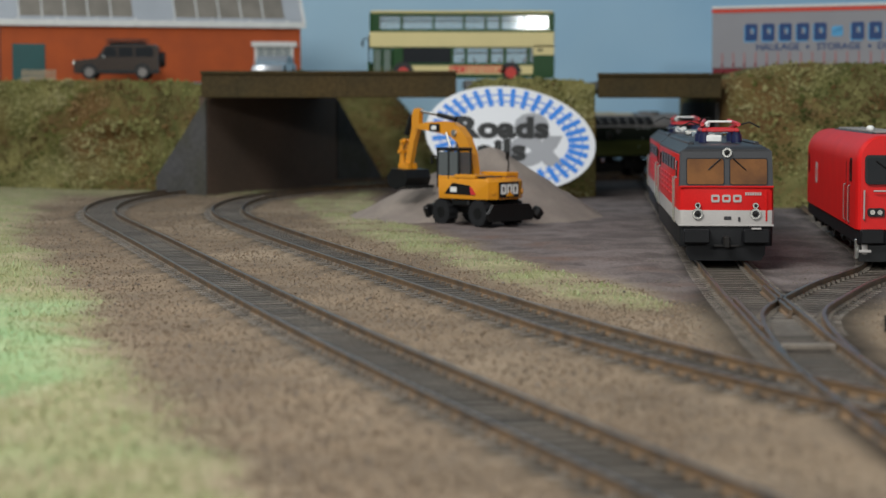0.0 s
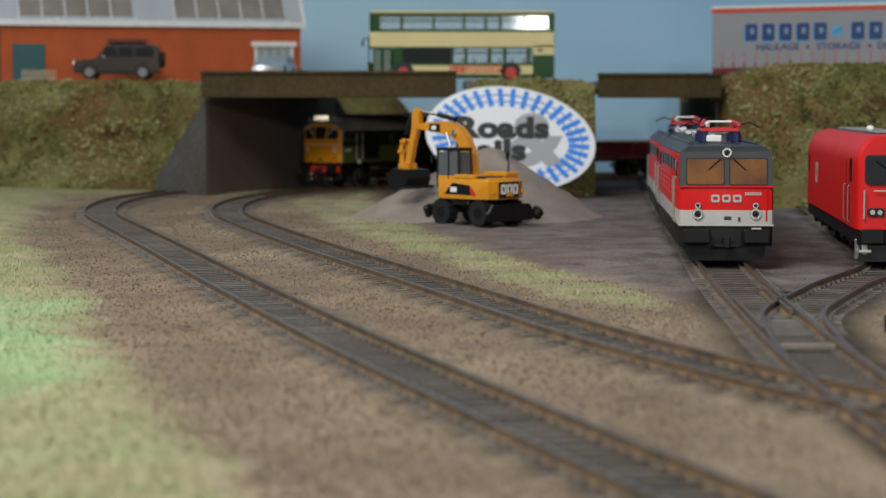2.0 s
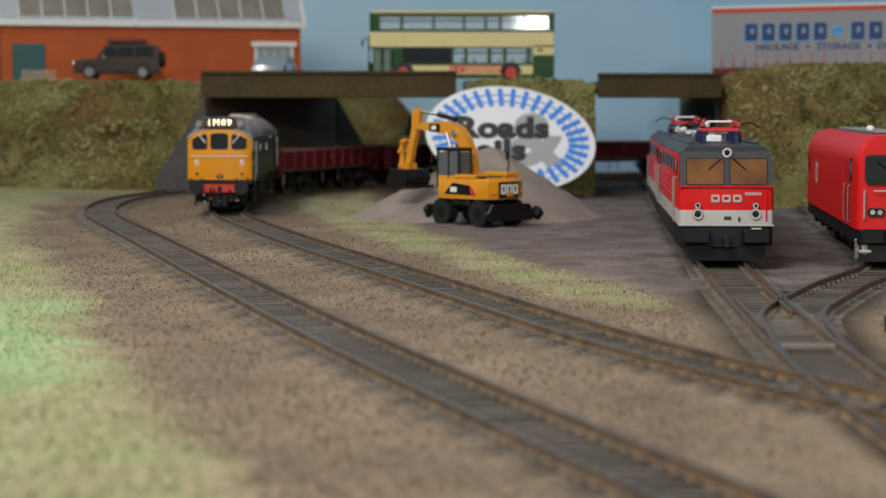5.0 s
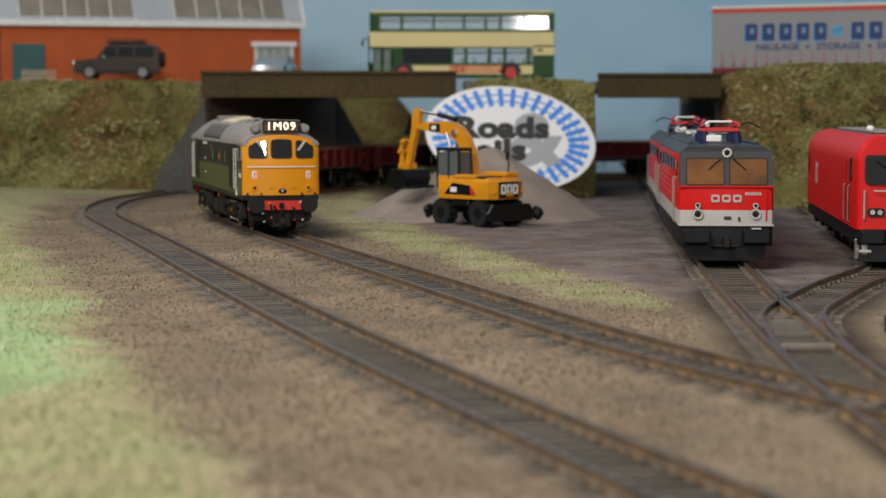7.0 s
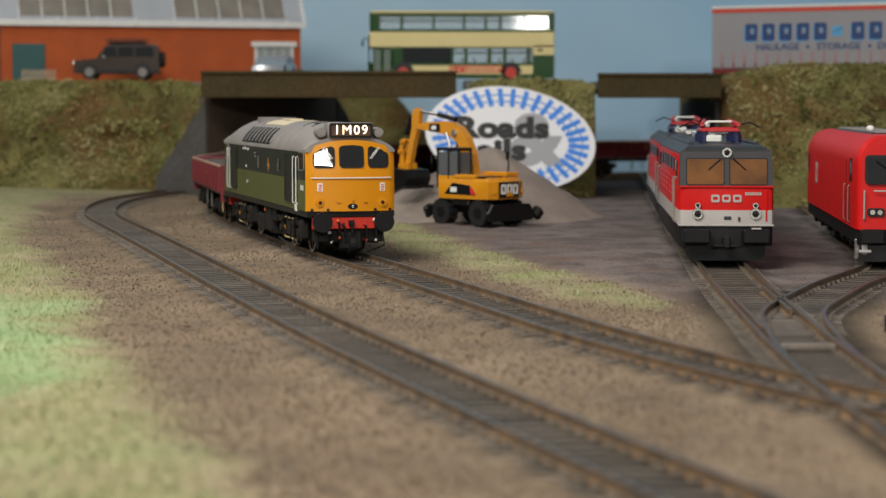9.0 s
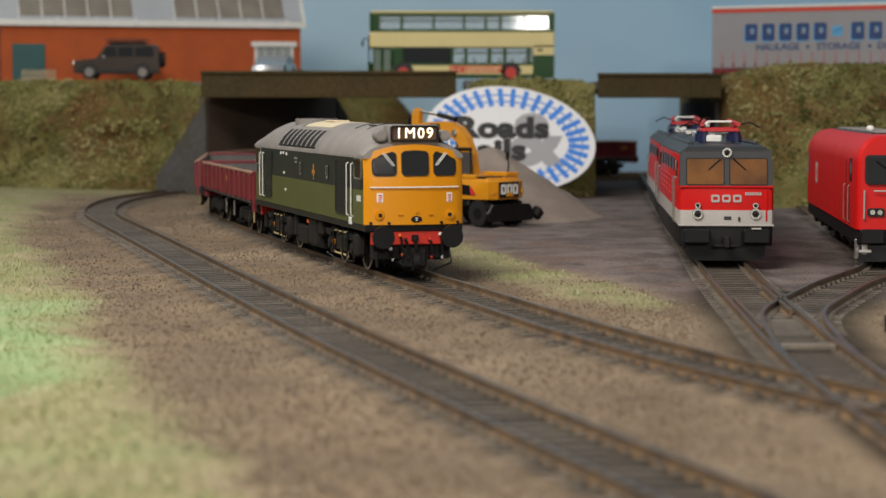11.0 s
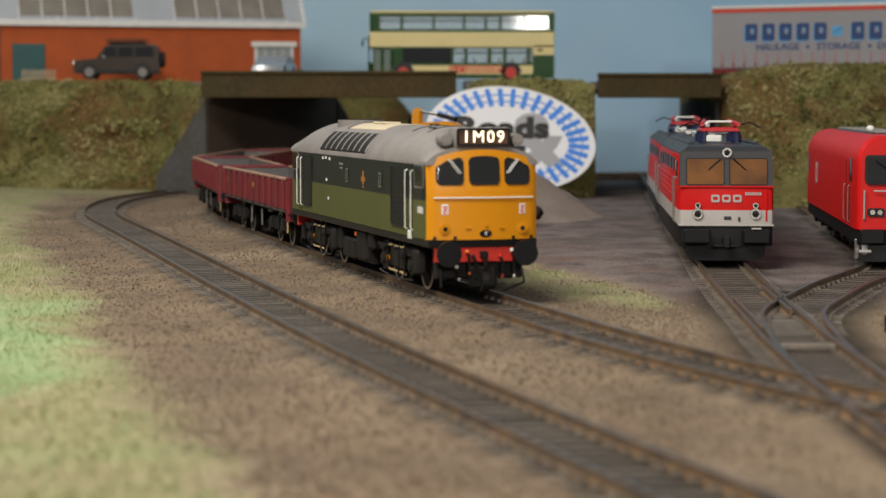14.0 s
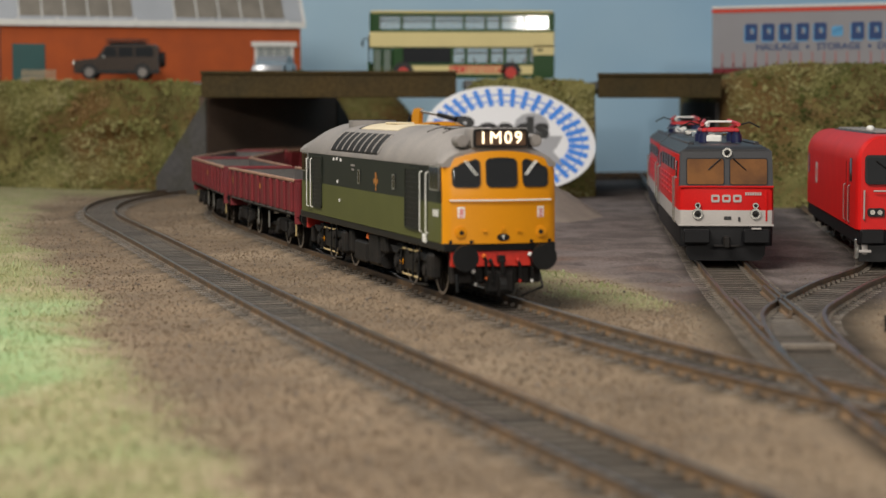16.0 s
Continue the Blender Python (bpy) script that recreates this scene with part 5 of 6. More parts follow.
def excavator():
    t = thing("wheeled_excavator", label="yellow wheeled excavator with raised boom beside the sand heap", category="excavator", m=pose(17.4 * U, 1003 * U, -2.4 * U, 0, 0, 45) @ Matrix.Diagonal((0.965, 0.965, 1.02, 1)))
    # undercarriage
    bm = B()
    box(bm, (0, 0, 8.2), (15, 38, 5), 1.0)
    chassis = part("chassis", bm, BLACK, t)
    for s in (-1, 1):
        for y in (-13, 13):
            for k in (0, 1):
                x = s * (9.2 + 3.4 * k)
                bm = B()
                cyl(bm, (x - 1.5, y, 6.2), (x + 1.5, y, 6.2), 6.2, 24)
                w = part("wheel", bm, RUBBER, t, "black rubber tyre", 30)
                bm = B()
                for q in range(14):
                    a = q * math.pi / 7
                    box(bm, (x, y + 6.2 * math.cos(a), 6.2 + 6.2 * math.sin(a)), (3, 0.9, 0.9), 0, (math.degrees(a), 0, 0))
                part("tread", bm, RUBBER, w)
                bm = B()
                cyl(bm, (x + s * 1.2, y, 6.2), (x + s * 1.7, y, 6.2), 2.6, 16)
                part("hub", bm, BLACK, w)
        bm = B()
        box(bm, (s * 10.5, 0, 11), (6, 12, 3.6), 0.8)
        part("step_box", bm, BLACK, chassis)
    bm = B()
    slab(bm, [(-15, 2.5), (15, 2.5), (17, 6), (13, 10.5), (-13, 10.5), (-17, 6)], "y", -23.5, -21.4)
    box(bm, (0, -19, 7), (5, 6, 4), 0.5)
    part("dozer_blade", bm, BLACK, t, "glossy black dozer blade")
    for s in (-1, 1):
        bm = B()
        box(bm, (s * 15, 21, 6.5), (5, 3, 6), 0.8, (0, s * 25, 0))
        box(bm, (s * 10.5, 19.5, 9), (8, 2.6, 3), 0.6, (0, s * 12, 0))
        part("outrigger", bm, BLACK, t)
    bm = B()
    box(bm, (21.5, -21, 5.6), (6, 5, 5.5), 1.2, (20, 30, 10))
    part("clamshell_pad", bm, BLACK, t)
    bm = B()
    cyl(bm, (0, 0, 10), (0, 0, 13.2), 9, 28)
    part("slew_ring", bm, SOOT, t, "", 40)
    # house
    bm = B()
    pts = [(-14.6, 14), (-14.6, -13), (-12.5, -19), (-8, -21.4), (8, -21.4), (12.5, -19), (14.6, -13), (14.6, 14)]
    loft(bm, [[(x * 0.985, y * 0.985, 12.8) for x, y in pts], [(x, y, 13.6) for x, y in pts], [(x, y, 21.2) for x, y in pts], [(x * 0.96, y * 0.96, 22.6) for x, y in pts]])
    house = part("house", bm, DIGGER, t, "", 25)
    for x, y, sx, sy, sz in ((-10, -4, 9, 15, 2.2), (9.5, -6, 9.5, 18, 3.2), (-6, -15, 10, 5, 0.8), (6, -15, 10, 5, 0.8)):
        bm = B()
        box(bm, (x, y, 22.4 + sz / 2), (sx, sy, sz), 0.7, seg=2)
        part("engine_hood", bm, DIGGER, house)
    for x, y, sx, sy in ((-1, -9, 8, 13), (-9, -14, 8, 4), (7, -14, 9, 4)):
        bm = B()
        box(bm, (x, y, 23.2), (sx, sy, 0.8), 0.2)
        part("vent_panel", bm, SOOT, house)
    bm = B()
    slab(bm, round_rect(0, 17.3, 14.5, 7.6, 0.4), "y", -21.7, -21.2)
    plate = part("logo_plate", bm, BLACK, house, "black panel with plain pale shapes and a yellow triangle")
    for x in (-4.2, 0.2, 4.4):
        bm = B()
        frame_slab(bm, round_rect(x, 17.6, 3.6, 4.8, 0.8), round_rect(x, 17.6, 1.6, 2.6, 0.4), "y", -21.95, -21.65)
        part("logo_shape", bm, WHITE, plate)
    bm = B()
    slab(bm, [(-2.6, 14.2), (3.0, 14.2), (0.2, 17.0)], "y", -22.1, -21.7)
    part("logo_triangle", bm, DIGGER, plate)
    for s in (-1, 1):
        bm = B()
        cyl(bm, (s * 10.6, -20.4, 16.5), (s * 10.9, -20.9, 16.5), 1.3, 14)
        part("rear_lamp", bm, DIGGER, house)
        bm = B()
        slab(bm, [(10, 15.0), (4, 20.4), (-8, 19.4), (-12, 14.6)], "x", s * 14.4, s * 14.75)
        part("side_decal", bm, BLACK, house)
        bm = B()
        slab(bm, [(1, 16.0), (5.5, 16.0), (5.5, 18.4), (1, 18.4)], "x", s * 14.6, s * 14.85)
        part("logo_shape", bm, WHITE, house)
        bm = B()
        slab(bm, [(-9.0, 14.8), (-12.6, 15), (-9.5, 18.6), (-8.2, 18.6)], "x", s * 14.6, s * 14.85)
        part("decal_flash", bm, DECAL_RED, house)
    # cab on the left
    cab = new("cab")
    cab.parent = t
    x0, x1, y0, y1, z0, z1 = -14.2, -4.6, 0.5, 15.5, 18, 36
    for x, y in ((x0, y0), (x1, y0), (x0, y1), (x1, y1), (x0, 7.5)):
        bm = B()
        box(bm, (x + (0.6 if x == x0 else -0.6), y, (z0 + z1) / 2), (1.2, 1.3, z1 - z0), 0.3)
        part("pillar", bm, BLACK, cab)
    bm = B()
    box(bm, ((x0 + x1) / 2, (y0 + y1) / 2, z1 + 0.4), (x1 - x0 + 0.8, y1 - y0 + 1.4, 1.6), 0.6, seg=2)
    part("cab_roof", bm, BLACK, cab)
    bm = B()
    box(bm, (x0 + 0.5, 11.5, 20.8), (0.9, 7, 6.0), 0.3)
    box(bm, (x0 + 0.5, 4, 20.8), (0.9, 7, 6.0), 0.3)
    part("cab_door", bm, DIGGER, cab)
    for y, w in ((11.5, 6.4), (4, 5.6)):
        bm = B()
        box(bm, (x0 + 0.4, y, 29.5), (0.3, w, 11.5))
        part("pane", bm, TINTED, cab)
    for y in (y0, y1):
        bm = B()
        box(bm, ((x0 + x1) / 2, y, 28.5), (7.4, 0.3, 13))
        part("pane", bm, TINTED, cab)
    bm = B()
    box(bm, (x1 - 0.5, (y0 + y1) / 2, 26), (0.8, 13, 15), 0.2)
    part("cab_wall", bm, SOOT, cab)
    bm = B()
    box(bm, (-9.4, 5.5, 23.5), (5, 5, 2), 0.6)
    box(bm, (-9.4, 3.4, 27), (5, 1.4, 7), 0.5)
    part("seat", bm, SOOT, cab)
    bm = B()
    rod(bm, [(x0, 15, 33), (x0 - 2.4, 16.5, 33.2)], 0.3, 5)
    box(bm, (x0 - 2.8, 16.6, 31.4), (1.6, 0.7, 4.2), 0.4)
    part("mirror", bm, SOOT, cab)
    bm = B()
    rod(bm, [(9, -12, 23), (8.6, -13, 28), (8.8, -13, 30), (7.9, -12.4, 32.6)], 0.4, 6)
    box(bm, (8.2, -12.6, 33.4), (2.4, 1.0, 3.8), 0.4)
    part("rear_mirror", bm, SOOT, t)
    # boom, stick, bucket in the plane x = 1
    boom = new("boom")
    boom.parent = t
    def arm(outline, w, nm, m=DIGGER, par=boom):
        bm = B()
        slab(bm, outline, "x", 1.0 - w / 2, 1.0 + w / 2)
        return part(nm, bm, m, par)
    low = [(1, 20), (3.5, 34), (7.5, 42), (13, 47), (19, 49.6), (27, 49.6), (38, 49), (45, 48), (45.5, 46), (40, 45.4), (28, 44), (20, 42.6), (14, 39.4), (9.5, 33), (7.5, 20)]
    arm(low, 4.6, "boom_beam")
    arm([(42.5, 55.0), (44.5, 56.2), (46.8, 55.8), (48.2, 53), (48.4, 46), (53.2, 30), (52.8, 27), (50.4, 26.4), (46.4, 40), (43.4, 47)], 3.0, "stick")
    for s in (-1, 1):
        bm = B()
        cyl(bm, (1 + s * 4.0, 9, 24), (1 + s * 4.0, 17, 36), 1.3, 12)
        part("boom_cylinder", bm, DIGGER, boom, "", 40)
        bm = B()
        cyl(bm, (1 + s * 4.0, 16.5, 35.5), (1 + s * 3.6, 20.5, 44), 0.7, 10)
        part("piston_rod", bm, STEEL, boom, "", 40)
        bm = B()
        cyl(bm, (1 + s * 2.4, 15.5, 44), (1 + s * 3.6, 15.5, 44), 1.6, 14)
        part("pivot_pin", bm, STEEL, boom)
        bm = B()
        slab(bm, round_rect(30, 46.5, 7.5, 3.8, 0.3), "x", 1 + s * 2.7, 1 + s * 2.95)
        part("decal", bm, BLACK, boom)
        bm = B()
        slab(bm, round_rect(30.3, 46.5, 3.6, 2.0, 0.3), "x", 1 + s * 2.85, 1 + s * 3.05)
        part("logo_shape", bm, WHITE, boom)
    bm = B()
    cyl(bm, (1, 17, 50.6), (1, 30, 52.8), 1.2, 12)
    part("stick_cylinder", bm, BLACK, boom, "", 40)
    bm = B()
    cyl(bm, (1, 29, 52.6), (1, 43.5, 54.6), 0.7, 10)
    part("piston_rod", bm, STEEL, boom, "", 40)
    bm = B()
    cyl(bm, (1, 49.6, 52.5), (1, 53.6, 43), 1.5, 12)
    part("bucket_cylinder", bm, BLACK, boom, "", 40)
    bm = B()
    for x in (-1.6, 2.6):
        slab(bm, [(51.5, 41), (54.8, 40.6), (56.8, 36.5), (55.6, 33), (54, 33.6), (54.4, 36)], "x", x, x + 1.0)
        slab(bm, [(54, 35), (56, 34), (56.6, 28), (54.6, 26), (53.4, 28)], "x", x, x + 1.0)
        slab(bm, [(49.4, 28.5), (55.6, 28.5), (57, 25.6), (49, 25.2)], "x", x - 0.8, x + 1.8)
    for y, z in ((54, 39.4), (55.8, 34.4), (51.4, 28), (55.4, 27.4)):
        cyl(bm, (-2.8, y, z), (4.8, y, z), 1.0, 10)
    part("linkage", bm, DIGGER, boom)
    bm = B()
    slab(bm, [(46, 25.5), (56, 26), (60, 21.5), (58, 17), (52, 15.5), (46, 17.5), (44.4, 21.5)], "x", -7.8, 9.8)
    for k in range(5):
        box(bm, (-6.5 + 3.9 * k, 44, 17), (1.4, 4, 1.4), 0.2)
    part("bucket", bm, BLACK, boom, "glossy black digging bucket")
    return t


excavator()


def oval_sign():
    t = thing("oval_sign", 42.5, 1283, 35.5, 0, "white oval sign with a blue track ring leaning on the bank", "sign", m=pose(42.5 * U, 1283 * U, 35.3 * U, -9, 8.5, 0))
    A, H = 54.0, 32.6
    def oval(a, b, n=72):
        return [(a * math.cos(q), b * math.sin(q)) for q in np.linspace(0, 2 * math.pi, n + 1)[:-1]]
    bm = B()
    slab(bm, oval(A, H), "y", 0, 3)
    part("board", bm, SIGN_WHITE, t)
    n = 36
    for k in range(n):
        q = 2 * math.pi * (k + 0.3) / n
        px, pz = 43.5 * math.cos(q), 25.6 * math.sin(q)
        ang = math.atan2(25.6 * math.sin(q) / 1.0, 43.5 * math.cos(q)) + 0.0
        tilt = math.atan2(math.sin(q) / 25.6, math.cos(q) / 43.5)
        bm = B()
        box(bm, (px, -0.1, pz), (11.5 if abs(math.cos(q)) < 0.8 else 13.0, 0.3, 3.0), 0, (0, -math.degrees((ang + tilt) / 2), 0))
        part("printed_sleeper", bm, SIGN_BLUE, t)
    for a, b in ((46.2, 27.6), (40.6, 23.4)):
        bm = B()
        frame_slab(bm, oval(a, b), oval(a - 0.8, b - 0.8), "y", -0.28, 0.1)
        part("printed_rail", bm, SIGN_BLUE, t)
    turn = pose(0, 0, 0, 0, -8.0, 0) @ pose(0, 0, 0, 90, 0, 0)
    letters("ampersand", "&", 44, SIGN_GREY, t, Matrix.Translation((15, -0.08, 0)) @ turn @ Matrix.Diagonal((1.15, 1, 1, 1)), 0.1, "large grey ampersand", 2.2)
    letters("word", "Roads", 17.5, BLACK, t, Matrix.Translation((-6.2, -0.35, 5.4)) @ turn @ Matrix.Diagonal((1.32, 1, 1, 1)), 0.1, "bold black printed word", 0.95, 1.04)
    letters("word", "Rails", 17.5, BLACK, t, Matrix.Translation((-11.5, -0.35, -9.6)) @ turn @ Matrix.Diagonal((1.32, 1, 1, 1)), 0.1, "bold black printed word", 0.95, 1.04)
    return t


oval_sign()


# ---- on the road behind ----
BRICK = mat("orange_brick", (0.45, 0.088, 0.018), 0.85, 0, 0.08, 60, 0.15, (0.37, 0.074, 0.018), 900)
ROOFING = mat("grey_roofing", (0.42, 0.44, 0.47), 0.6, 0, 0.06, 30, 0.05)
SKYLIGHT = mat("dusty_skylight", (0.26, 0.23, 0.19), 0.35, 0, 0.15, 60, 0.03)
TEAL = mat("teal_door", (0.012, 0.085, 0.085), 0.5, 0, 0.08, 60, 0.03)
DOOR_GREY = mat("grey_door", (0.30, 0.33, 0.32), 0.4, 0, 0.08, 60, 0.03)
SUV_BROWN = mat("bronze_car_paint", (0.050, 0.032, 0.022), 0.25, 0.4, 0.05, 60, 0.0, coat=0.6)
SILVER = mat("silver_car_paint", (0.45, 0.46, 0.47), 0.25, 0.6, 0.05, 60, 0.0, coat=0.6)
BUS_CREAM = mat("bus_cream", (0.70, 0.59, 0.28), 0.3, 0, 0.03, 40, 0.0, spec=0.15)
BUS_GREEN = mat("bus_green", (0.014, 0.060, 0.012), 0.3, 0, 0.04, 40, 0.0, spec=0.15)
AD_RED = mat("advert_red", (0.62, 0.05, 0.02), 0.45, 0, 0.05, 50, 0.0)
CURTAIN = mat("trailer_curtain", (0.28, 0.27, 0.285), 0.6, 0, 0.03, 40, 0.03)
STRAP = mat("faded_red_strap", (0.42, 0.17, 0.17), 0.6, 0, 0.08, 60, 0.0)
LETTER_BLUE = mat("navy_lettering", (0.012, 0.045, 0.16), 0.5, 0, 0.04, 50, 0.0)
LIGHT_BLUE = mat("light_blue_shadow", (0.10, 0.35, 0.62), 0.5, 0, 0.04, 50, 0.0)
TRAILER_RED = mat("chassis_red", (0.20, 0.012, 0.02), 0.5, 0, 0.08, 80, 0.03)
FENCE = mat("cream_fence", (0.42, 0.33, 0.22), 0.8, 0, 0.1, 90, 0.1)
BUSH = soft_mat("dark_bush", ((0.035, 0.06, 0.025), (0.05, 0.08, 0.03), (0.07, 0.09, 0.04)), 90, 900)
ROAD_Z = 74.6


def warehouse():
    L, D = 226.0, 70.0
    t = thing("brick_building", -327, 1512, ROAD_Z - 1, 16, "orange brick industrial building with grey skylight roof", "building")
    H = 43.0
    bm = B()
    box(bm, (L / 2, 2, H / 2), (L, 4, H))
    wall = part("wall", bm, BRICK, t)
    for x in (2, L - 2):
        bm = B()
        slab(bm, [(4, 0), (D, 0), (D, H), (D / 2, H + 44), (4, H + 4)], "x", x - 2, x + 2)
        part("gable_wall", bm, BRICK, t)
    bm = B()
    slab(bm, [(-3, H + 1), (D / 2, H + 48), (D / 2, H + 46), (-3, H - 1)], "x", -2, L + 2)
    roof = part("roof", bm, ROOFING, t)
    bm = B()
    slab(bm, [(D + 3, H + 1), (D / 2, H + 48), (D / 2, H + 46), (D + 3, H - 1)], "x", -2, L + 2)
    part("roof", bm, ROOFING, t)
    bm = B()
    box(bm, (L / 2, -3.4, H + 0.6), (L + 5, 1.4, 4.6), 0.3)
    part("fascia", bm, WHITE, t, "white painted fascia board")
    for x in (-2.4, L + 2.4):
        bm = B()
        slab(bm, [(-4, H - 1.6), (D / 2, H + 45), (D / 2, H + 49.5), (-4, H + 3)], "x", x - 1, x + 1)
        part("bargeboard", bm, WHITE, t)
    for g0, n in ((14, 5), (130, 5)):
        for k in range(n):
            x = g0 + k * 17
            pts = [(x, 0.10), (x + 15.6, 0.10), (x + 15.6, 0.75), (x, 0.75)]
            bm = B()
            loft(bm, [[(u, -3 + (D / 2 + 3) * v + 0.0, H + 1.1 + 47 * v + d) for u, v in pts] for d in (0.0, 0.8)])
            part("skylight", bm, SKYLIGHT, roof)
            bm = B()
            loft(bm, [[(u, -3 + (D / 2 + 3) * v, H + 1.2 + 47 * v + d) for u, v in ((x - 1.1, 0.08), (x - 0.3, 0.08), (x - 0.3, 0.77), (x - 1.1, 0.77))] for d in (0.0, 1.4)])
            part("glazing_bar", bm, WHITE, roof)
    for k in range(8):
        bm = B()
        box(bm, (12 + k * 29, -2.6, H + 3.6), (1.2, 2, 2.4), 0.2)
        part("gutter_bracket", bm, WHITE, t)
    bm = B()
    box(bm, (20, -0.4, 14), (24, 1.6, 28), 0.2)
    d = part("door", bm, TEAL, wall, "teal boarded double door")
    for k in range(7):
        bm = B()
        box(bm, (9.5 + k * 3.5, -1.4, 14), (0.4, 0.5, 27))
        part("door_batten", bm, TEAL, d)
    bm = B()
    box(bm, (205, -0.3, 13.5), (27, 1.2, 27))
    d = part("door", bm, DOOR_GREY, wall, "grey panelled door under a white lintel")
    for x in (191, 219):
        bm = B()
        box(bm, (x, -0.6, 13.5), (2.2, 2.2, 27), 0.2)
        part("door_frame", bm, WHITE, d)
    bm = B()
    box(bm, (205, -1.2, 29), (35, 3.6, 4), 0.3)
    part("lintel", bm, WHITE, d)
    for k in range(1, 4):
        bm = B()
        box(bm, (191 + 7 * k, -1.1, 13.5), (0.5, 0.5, 26))
        part("door_bar", bm, WHITE, d)
    return t


warehouse()


def vehicle_wheel(t, x, y, r, w, rim=ROOF_GREY):
    bm = B()
    cyl(bm, (x, y - w / 2, r), (x, y + w / 2, r), r, 24)
    wl = part("wheel", bm, RUBBER, t, "", 30)
    for s in (-1, 1):
        bm = B()
        cyl(bm, (x, y + s * w / 2, r), (x, y + s * (w / 2 + 0.3), r), r * 0.62, 16)
        for k in range(5):
            a = k * 1.2566
            box(bm, (x + r * 0.35 * math.cos(a), y + s * (w / 2 + 0.4), r + r * 0.35 * math.sin(a)), (r * 0.6, 0.3, r * 0.16), 0, (0, -math.degrees(a), 0))
        part("rim", bm, rim, wl)


def car(name, x, y, yaw, paint, prof, glassy, wheels, width, r, label, extra=None):
    """Car that faces -x: side profile, side glazing outlines, wheel places."""
    t = thing(name, x, y, ROAD_Z, yaw, label, "car", "cars on the road")
    bm = B()
    h = width / 2
    rings = [[(u, -h, v) for u, v in prof], [(u, h, v) for u, v in prof]]
    mid = sum(p[0] for p in prof) / len(prof)
    rings = [[(mid + (u - mid) * 0.985, -h + 0.0, 1 + (v - 1) * 0.985) for u, v in prof], [(u, -h + 0.9, v) for u, v in prof], [(u, h - 0.9, v) for u, v in prof], [(mid + (u - mid) * 0.985, h, 1 + (v - 1) * 0.985) for u, v in prof]]
    loft(bm, rings)
    body = part("body", bm, paint, t, "", 30)
    for o in glassy:
        for s in (-1, 1):
            bm = B()
            slab(bm, o, "y", s * (h - 0.3), s * (h + 0.12))
            part("side_window", bm, PANE, body)
    for wx in wheels:
        for s in (-1, 1):
            bm = B()
            slab(bm, [(wx + (r + 1.1) * math.cos(a), r + (r + 1.1) * math.sin(a)) for a in np.linspace(0, math.pi, 13)], "y", s * (h - 0.4), s * (h + 0.15))
            part("wheel_arch", bm, BLACK, body)
            vehicle_wheel(t, wx, s * (h - 1.6), r, 3.4)
    if extra:
        extra(t, body, h)
    return t


def suv_extra(t, body, h):
    for s in (-1, 1):
        bm = B()
        rod(bm, [(24, s * 9, 25), (24, s * 9, 28.6), (52, s * 9, 28.6), (52, s * 9, 25)], 0.4, 6)
        part("roof_rack_rail", bm, SUV_BROWN, t)
    for x in (25, 34, 43, 51):
        bm = B()
        rod(bm, [(x, -9, 28.4), (x, 9, 28.4)], 0.35, 6)
        part("roof_rack_bar", bm, SUV_BROWN, t)
    bm = B()
    box(bm, (38, 0, 26.2), (26, 16, 1.8), 0.6)
    part("roof_load", bm, SOOT, t)
    bm = B()
    cyl(bm, (61.5, 0, 14.5), (64.5, 0, 14.5), 5.6, 24)
    part("spare_wheel", bm, RUBBER, t, "", 30)
    for s in (-1, 1):
        bm = B()
        box(bm, (22, s * (h + 1.2), 16.2), (1.6, 2.2, 2.2), 0.4)
        part("mirror", bm, CHROME, t)
        bm = B()
        cyl(bm, (-0.6, s * 8, 11.5), (0.6, s * 8, 11.5), 1.7, 14)
        part("headlight", bm, CHROME, t)
        bm = B()
        box(bm, (32, s * (h + 0.1), 5.4), (56, 0.4, 2.6), 0.2)
        part("sill", bm, BLACK, t)


car("off_road_car", -266, 1478, 2, SUV_BROWN, [(0.5, 4.5), (0, 8), (0.8, 13.6), (16.5, 15.4), (23, 24.2), (27, 25), (58, 25), (61, 23.5), (61.6, 5.5), (60, 4.2)],
    [[(19.5, 16.2), (31, 16.2), (31, 23.2), (24, 23.2)], [(32.2, 16.2), (43, 16.2), (43, 23.2), (32.2, 23.2)], [(44.4, 16.2), (57.5, 16.2), (57.5, 23.2), (44.4, 23.2)]],
    (11.5, 49.5), 23, 5.2, "bronze-brown off-road car with roof rack, parked by the building", suv_extra)
car("silver_car", -123, 1425, 84, SILVER, [(0.5, 2.5), (0, 6), (2, 9.2), (14, 10.6), (22, 16.6), (38, 17), (48, 11.4), (55, 10.4), (56, 4), (54, 2.4)],
    [[(18, 11.0), (29, 11.0), (29, 15.8), (23, 15.8)], [(30, 11.0), (44, 11.0), (37, 15.8), (30, 15.8)]], (11, 45), 22, 4.2, "silver car half hidden behind the bridge parapet")


def fence():
    t = thing("picket_fence", -302, 1474, ROAD_Z - 2, 3, "short cream picket fence on the embankment", "fence")
    for z in (3.0, 6.5):
        bm = B()
        box(bm, (10, 0.5, z), (24, 0.5, 0.9))
        part("rail", bm, FENCE, t)
    for k in range(11):
        bm = B()
        box(bm, (-1.5 + k * 2.3, 0, 4.6), (1.1, 0.5, 9.4), 0.1)
        part("picket", bm, FENCE, t)


fence()


